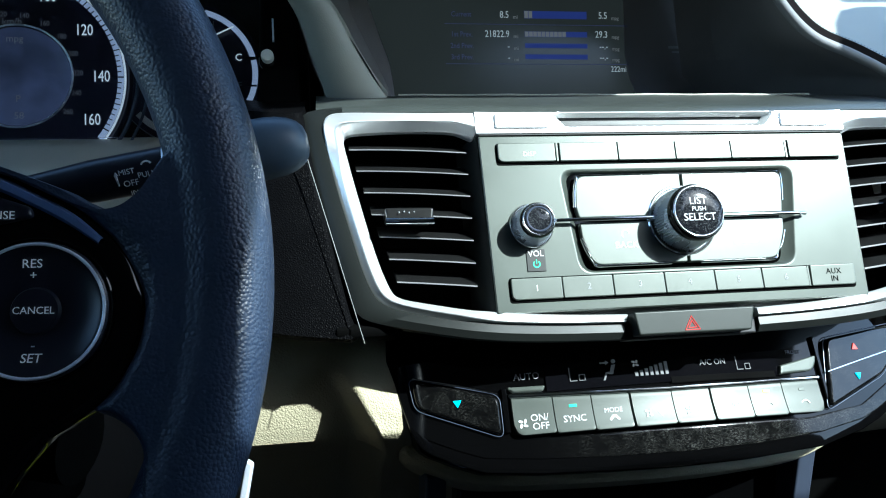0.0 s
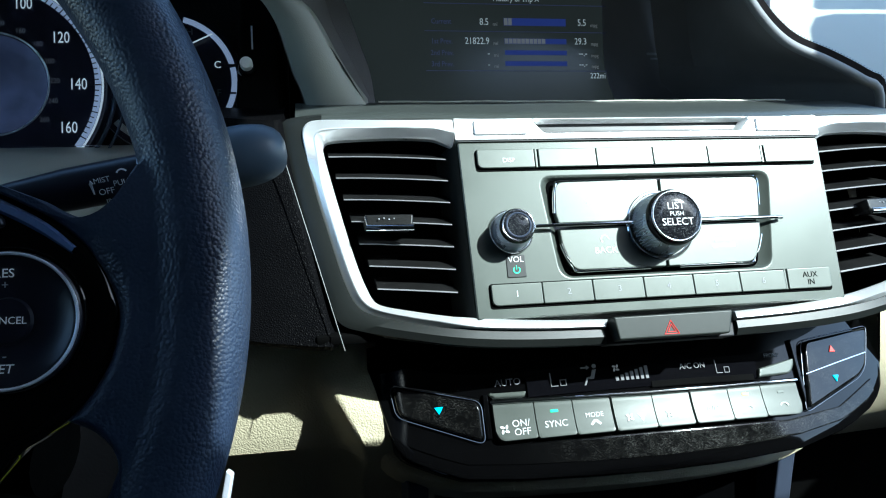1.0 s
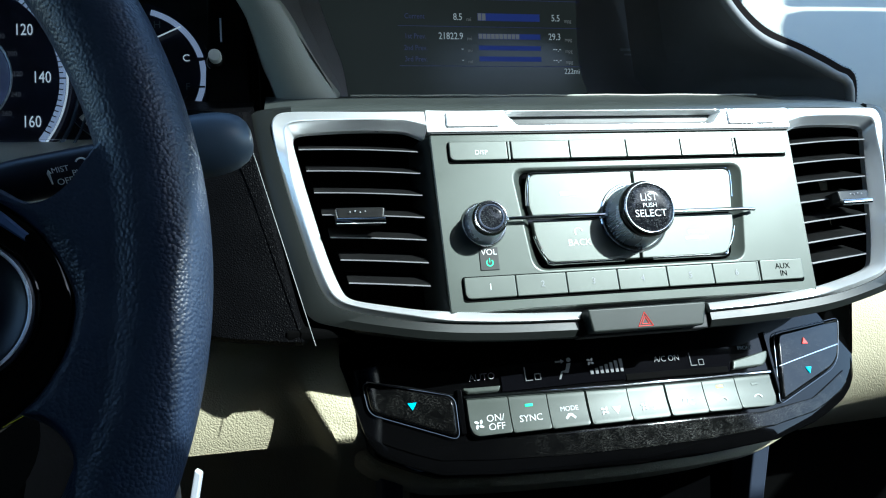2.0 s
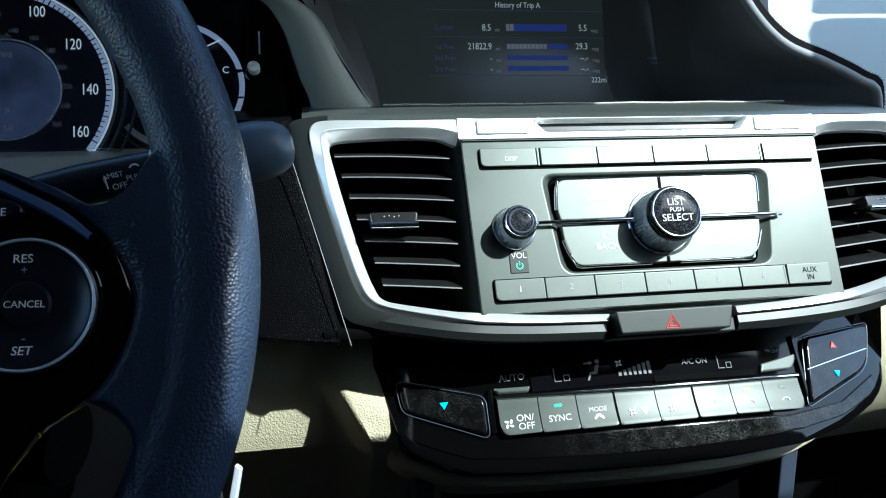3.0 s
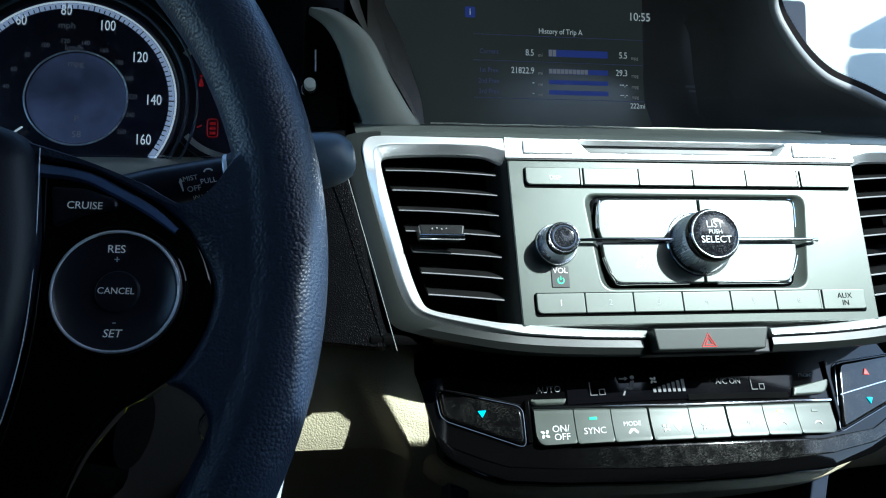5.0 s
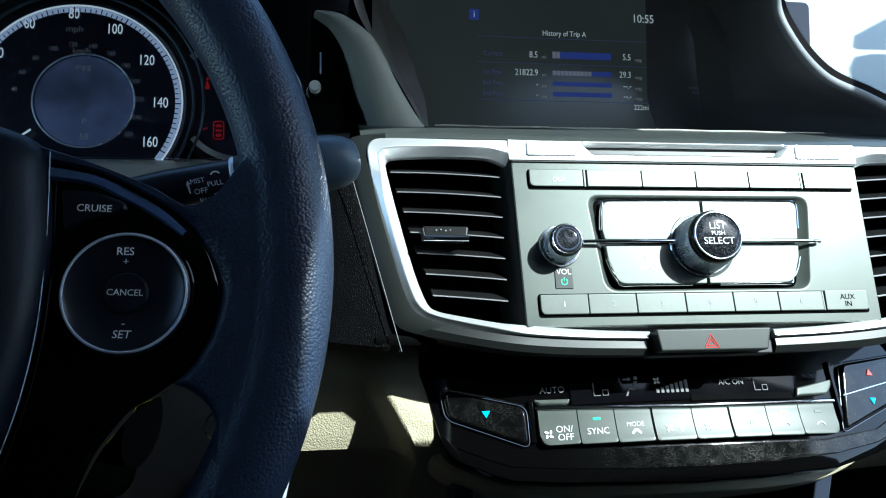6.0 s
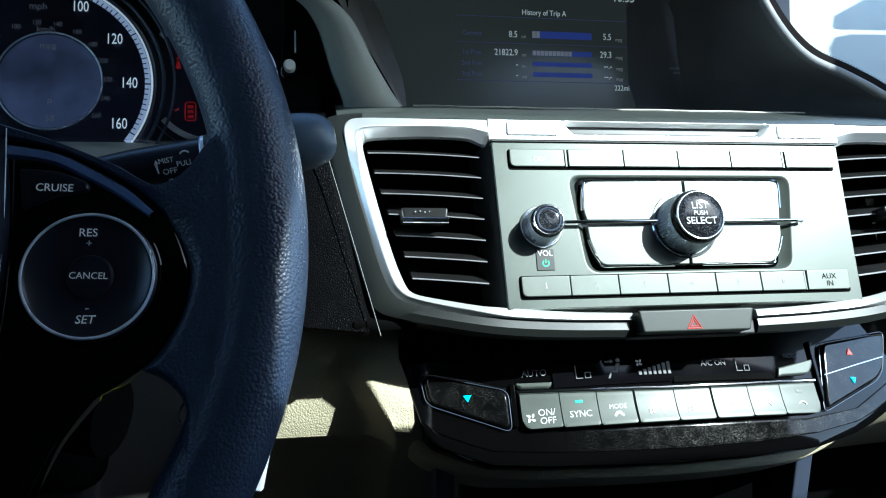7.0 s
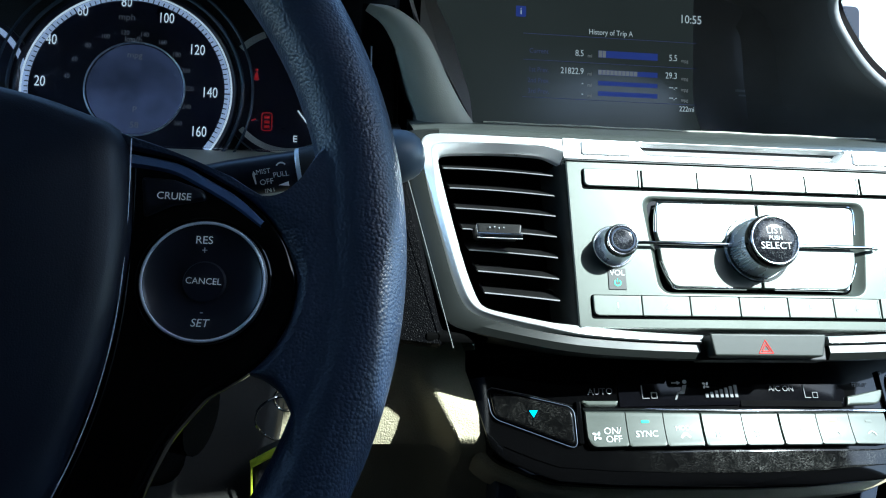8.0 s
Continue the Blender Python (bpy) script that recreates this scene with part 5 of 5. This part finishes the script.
def rim_rise(x, y):
    d = (math.hypot(x, y) - RR) / RT
    return 0.0165 * math.sqrt(1 - d * d) * (0.94 + 0.12 * d * d) if abs(d) < 1 else -0.01


def draped(x, y, t, arm):
    """Height of the padded cover: over the rim it follows the rim, with a soft fillet beside it."""
    pad = 0.0126 - 0.0036 * max(0.0, (t - 0.80) / 0.20) ** 2 - arm * 0.009 * max(0.0, (0.3 - t) / 0.3) ** 2 - (1 - arm) * 0.016 * max(0.0, (0.42 - t) / 0.42) ** 2
    soft = 0.0010
    return soft * math.log(math.exp(pad / soft) + math.exp(rim_rise(x, y) / soft)) - 0.0003 * max(0.0, (0.15 - t) / 0.15) ** 2 + 0.0001


for s in (1, -1):
    o = [(s * p[0], p[1]) for p in mm(HALF)]
    part("spoke", slab(rounded(o, 0.007, 4), -0.016, 0.004, 0.004, 4), LEATHER, wheel, "leather covered spoke")
    e0, e1, share = [], [], []
    for a, b, count, w0, w1 in ((ARM_OUT, ARM_IN, 28, 1, 1), (FILLET_OUT, FILLET_IN, 40, 1, 0.5), (CROWN_OUT, CROWN_IN, 40, 0.5, 0), (FOOT_OUT, FOOT_IN, 36, 0, 0)):
        e0 += even(spline(mm(a)), count)[:-1]
        e1 += even(spline(mm(b)), count)[:-1]
        share += [w0 + (w1 - w0) * k / (count - 1) for k in range(count - 1)]
    cover = []
    for k in range(25):
        t = k / 24
        row = []
        for p, q, w in zip(e0, e1, share):
            x, y = p[0] * (1 - t) + q[0] * t, p[1] * (1 - t) + q[1] * t
            row.append((s * x, y, draped(x, y, t, w)))
        cover.append(row)
    cover = [[(p[0], p[1], min(p[2] - 0.008, 0.004)) for p in cover[0]]] + cover + [[(p[0], p[1], 0.002) for p in cover[-1]]]
    part("spoke_cover", loft(cover), LEATHER, wheel, "padded leather between rim and controls", angle=80)
# lower spoke
part("lower_spoke", slab(rounded(mm([(-52, -80), (-44, -170), (44, -170), (52, -80)]), 0.01), -0.014, 0.004, 0.006), PIANO, wheel, "dark lower spoke")
hub = [(0, 60), (35, 57.5), (72, 50), (95, 41.5), (100, 35), (102.5, 14), (102.8, -4), (100.8, -24), (96, -46.5), (91, -63), (85, -82), (74, -103), (50, -113), (0, -116)]
hub = hub + [(-x, y) for x, y in reversed(hub[1:-1])]
hub = rounded(mm(hub), 0.008, 4)
mid = (0.0, -0.022)
shrink = lambda k, z: [(mid[0] + (p[0] - mid[0]) * k, mid[1] + (p[1] - mid[1]) * k, z) for p in hub]
rows = [shrink(1, -0.05), shrink(1, 0.008), shrink(0.995, 0.013), shrink(0.98, 0.0175), shrink(0.95, 0.0205), shrink(0.9, 0.0228)]
rows += [shrink(k, 0.0228 + 0.020 * (1 - (k / 0.9) ** 2)) for k in (0.8, 0.7, 0.6, 0.5, 0.4, 0.3, 0.2, 0.1, 0.03)]
part("hub", loft(rows, closed=True, caps=True), HUB, wheel, "large padded hub cover")
for s in (1, -1):
    bez = [(p[0] / 1000, p[1] / 1000) for p in ((90, 36), (101, 34), (116, 31), (127.5, 26), (139, 19.5), (148, 11), (154, 2), (158, -9.7), (156, -24), (149.5, -36), (141, -42.5), (134.7, -46.7), (129.2, -49.5), (123.7, -56), (118.2, -63), (113, -74), (104, -96), (66, -106), (79, -81), (86, -50))]
    bez = [(s * p[0], p[1]) for p in bez]
    b = part("control_bezel", slab(rounded(bez, 0.004, 4), 0.0, 0.0105, 0.003, 4), PIANO, wheel, "gloss black control bezel")
    if s < 0:
        continue
    # band along the bezel's upper edge, with a painted blue sky reflection
    e0 = even(spline(mm([(97, 32.6), (115, 29.4), (126, 24), (137, 17.4), (145.5, 9.5)])), 30)
    e1 = even(spline(mm([(97, 27.2), (113, 25.2), (123.2, 20.6), (134.4, 14.2), (144.2, 7.2)])), 30)
    part("bezel_band", loft([[(p[0], p[1], 0.0100) for p in e0], [(p[0] * 0.75 + q[0] * 0.25, p[1] * 0.75 + q[1] * 0.25, 0.0122) for p, q in zip(e0, e1)],
                             [(p[0] * 0.25 + q[0] * 0.75, p[1] * 0.25 + q[1] * 0.75, 0.0122) for p, q in zip(e0, e1)], [(p[0], p[1], 0.0100) for p in e1]]), BANDM, b, "gloss band with the sky's blue reflection in its colour")
    c = (0.1270, -0.0118)
    R = 0.0196
    pad = part("control_pad", lathe([(R * 1.06, 0.009), (R * 1.05, 0.0125), (R * 0.97, 0.0135), (R * 0.93, 0.0128), (R * 0.6, 0.0112), (R * 0.36, 0.0110), (R * 0.33, 0.0122), (R * 0.2, 0.0126)], 72, c), PADBLACK, b, "round concave control pad")
    part("pad_ring", ring(c[0], c[1], 0.0134, R * 1.0, 0.00052, 80, 8), BRIGHT, pad, "thin chrome ring")
    part("pad_rim", ring(c[0], c[1], 0.0112, R * 1.10, 0.0005, 80, 8, r2=0.0008), PIANO, pad, "gloss black outer ring")
    lettering("RES", 0.0037, PADTXT, pad, c[0] - 0.0004, c[1] + 0.0137, 0.0133, turn=-1)
    lettering("+", 0.0036, WHITE, pad, c[0] - 0.0002, c[1] + 0.0103, 0.0128)
    lettering("CANCEL", 0.0030, PADTXT, pad, c[0], c[1], 0.0130, turn=-2)
    lettering("-", 0.0040, WHITE, pad, c[0], c[1] - 0.0100, 0.0128)
    lettering("SET", 0.0037, PADTXT, pad, c[0] - 0.0004, c[1] - 0.0138, 0.0133, turn=-2, shear=0.15)
    cr = mm([(104.6, 23.6), (115, 23), (125.2, 19.4), (126.2, 16.2), (115, 14.0), (106.2, 9.6)])
    cb = part("cruise_key", slab(rounded(cr, 0.0016), 0.008, 0.0125, 0.0012), PADBLACK, b, "grey cruise key")
    cc = (0.1157, 0.0168)
    lettering("CRUISE", 0.0035, PADTXT, cb, cc[0], cc[1], 0.0127, turn=-2)
part("hub_seam", tube([(p[0], p[1], 0.0135) for p in even(spline([wp(*p, 14) for p in ((95.2, 41), (96.2, 10), (95.4, -20), (92, -44), (86, -66), (78, -86))]), 40)], 0.0002, 6), BRIGHT, wheel, "fine bright seam beside the hub")

# ---- column, stalk, key ----
column = thing("steering_column", WHEEL, "dark plastic steering column shroud", "steering column")
rows = []
for n, w, top, bot in ((-0.045, 0.060, 0.030, -0.060), (-0.06, 0.082, 0.036, -0.075), (-0.12, 0.090, 0.040, -0.090), (-0.22, 0.085, 0.040, -0.105)):
    rows.append([(x, y, n) for x, y in rounded([(-w, bot), (w, bot), (w * 1.05, -0.01), (w * 0.8, top), (-w * 0.8, top), (-w * 1.05, -0.01)], 0.016)])
part("shroud", loft(rows, closed=True, caps=True), INKY, column)
part("lower_cover", slab(rounded(mm([(-120, -119), (118, -119), (126, -104), (136, -66), (138, -34), (100, -30), (-95, -30)]), 0.01), -0.22, -0.162, 0.006), DOORM, column, "dark grey lower column cover")
part("key_barrel", tube([(0.080, -0.052, -0.085), (0.112, -0.058, -0.078)], 0.017, 20), INKY, column, "round key barrel")

stalk = thing("wiper_stalk", Matrix.Translation((-0.12, 0.30, 0.738)), "dark wiper stalk with white markings", "stalk")
P0, P1 = Vector((-0.03, 0.0, -0.012)), Vector((0.113, 0.002, 0.013))
axis = (P1 - P0).normalized()
sm = Matrix.Translation(P0) @ Vector((0, 0, 1)).rotation_difference(axis).to_matrix().to_4x4()
Ls = (P1 - P0).length


def oval(prof, w=1.0, h=1.0, seg=32):
    rows = [[(r * w * math.cos(2 * math.pi * i / seg), r * h * math.sin(2 * math.pi * i / seg), d) for i in range(seg)] for r, d in prof]
    bm = loft(rows, closed=True)
    bm.verts.ensure_lookup_table()
    bm.faces.new(bm.verts[-seg:])
    return bm


part("stalk_arm", oval([(0.006, 0), (0.0062, 0.03), (0.0078, 0.052), (0.0085, 0.062), (0.0087, 0.092)]), PADBLACK, stalk, m=sm)
part("stalk_band", oval([(0.0090, 0.0905), (0.0094, 0.0910), (0.0094, 0.0940), (0.0092, 0.0947)]), BRIGHT, stalk, "pale ring", m=sm)
part("stalk_barrel", oval([(0.0090, 0.091), (0.0098, 0.094), (0.0100, 0.116), (0.0108, 0.120)]), BLACK, stalk, m=sm)
part("stalk_cap", oval([(0.0112, 0.118), (0.0122, 0.121), (0.0127, 0.126), (0.0127, 0.131), (0.0121, 0.136), (0.0109, 0.1405), (0.0090, 0.1438), (0.0064, 0.1460), (0.0030, 0.1470)]), STALKM, stalk, "smooth blue-grey end cap", m=sm)
tm = Matrix.Translation(P0 + axis * 0.071) @ pose(0, 0, 0, 90, -10.5, 0)
for s, u, v, z in (("MIST", 0.0058, 0.0024, 0.0030), ("OFF", 0.0064, -0.0022, 0.0034), ("INT", 0.0070, -0.0062, 0.0030), ("PULL", 0.0130, 0.0002, 0.0031)):
    t = lettering(s, z, WHITE, stalk, 0, 0, 0)
    t.matrix_basis = tm @ Matrix.Translation((u, v, 0.0086 - abs(v) ** 2 * 60 + 0.0002))
part("wiper_mark", arc(0.0, 0.0, 0.0018, 0.0024, 30, 150, 0, seg=10), WHITE, stalk, m=tm @ Matrix.Translation((0.0136, 0.0030, 0.0080)))
part("arrow_mark", slab(mm([(-0.25, -3), (0.25, -3), (0.25, 1), (0.9, 1), (0, 2.6), (-0.9, 1), (-0.25, 1)]), -0.0002, 0.0002, 0.00005, 1), WHITE, stalk, m=tm @ Matrix.Translation((0.0018, 0.0006, 0.0088)), flat=True)
part("speed_wedge", slab(mm([(-2.4, -0.2), (2.0, -1.2), (2.0, 0.8)]), -0.0002, 0.0002, 0.00005, 1), WHITE, stalk, m=tm @ Matrix.Translation((0.0135, -0.0042, 0.0078)), flat=True)

ring_ = thing("key_ring", Matrix.Translation((-0.0725, 0.335, 0.602)), "steel key ring with a lime-edged black fob", "keys")
part("wire", tube([(0.013 * math.cos(a * 0.2618), 0.002 * math.sin(a * 0.5), 0.013 * math.sin(a * 0.2618)) for a in range(24)], 0.0007, 6, closed=True, up=(0, 1, 0)), CHROME, ring_)
part("wire", tube([(0.004 + 0.007 * math.cos(a * 0.2618), 0.0, 0.012 + 0.007 * math.sin(a * 0.2618)) for a in range(24)], 0.0006, 6, closed=True, up=(0, 1, 0)), CHROME, ring_)
hang = Matrix.Translation((0, -0.012, -0.010)) @ pose(0, 0, 0, 90, 0, 0)
fob = part("fob", slab(rounded(mm([(-13, -60), (22, -60), (22, 5), (6, 5), (-12, -5)]), 0.003), -0.006, 0.004, 0.003), BLACK, ring_, "black fob", m=hang)
part("fob_edge", tube([(-0.0132, -0.0165, -0.070), (-0.0128, -0.0165, -0.016)], 0.0006, 8), LIME, fob, "thin lime edge", m=hang.inverted())
part("fob_top", tube([(-0.0126, -0.0160, -0.0165), (0.006, -0.0160, -0.0055), (0.016, -0.0160, -0.004)], 0.0021, 8), LIME, fob, "lime green edge", m=hang.inverted())
tag = thing("metal_tag", Matrix.Translation((-0.047, 0.34, 0.570)) @ pose(0, 0, 0, 80, 0, -18), "small polished metal tag hanging by the column", "tag")
part("tag_plate", slab(rounded(mm([(-2, -16), (2.2, -16), (5.6, 6), (2, 8)]), 0.0012), -0.002, 0.001, 0.0008), BRIGHT, tag)
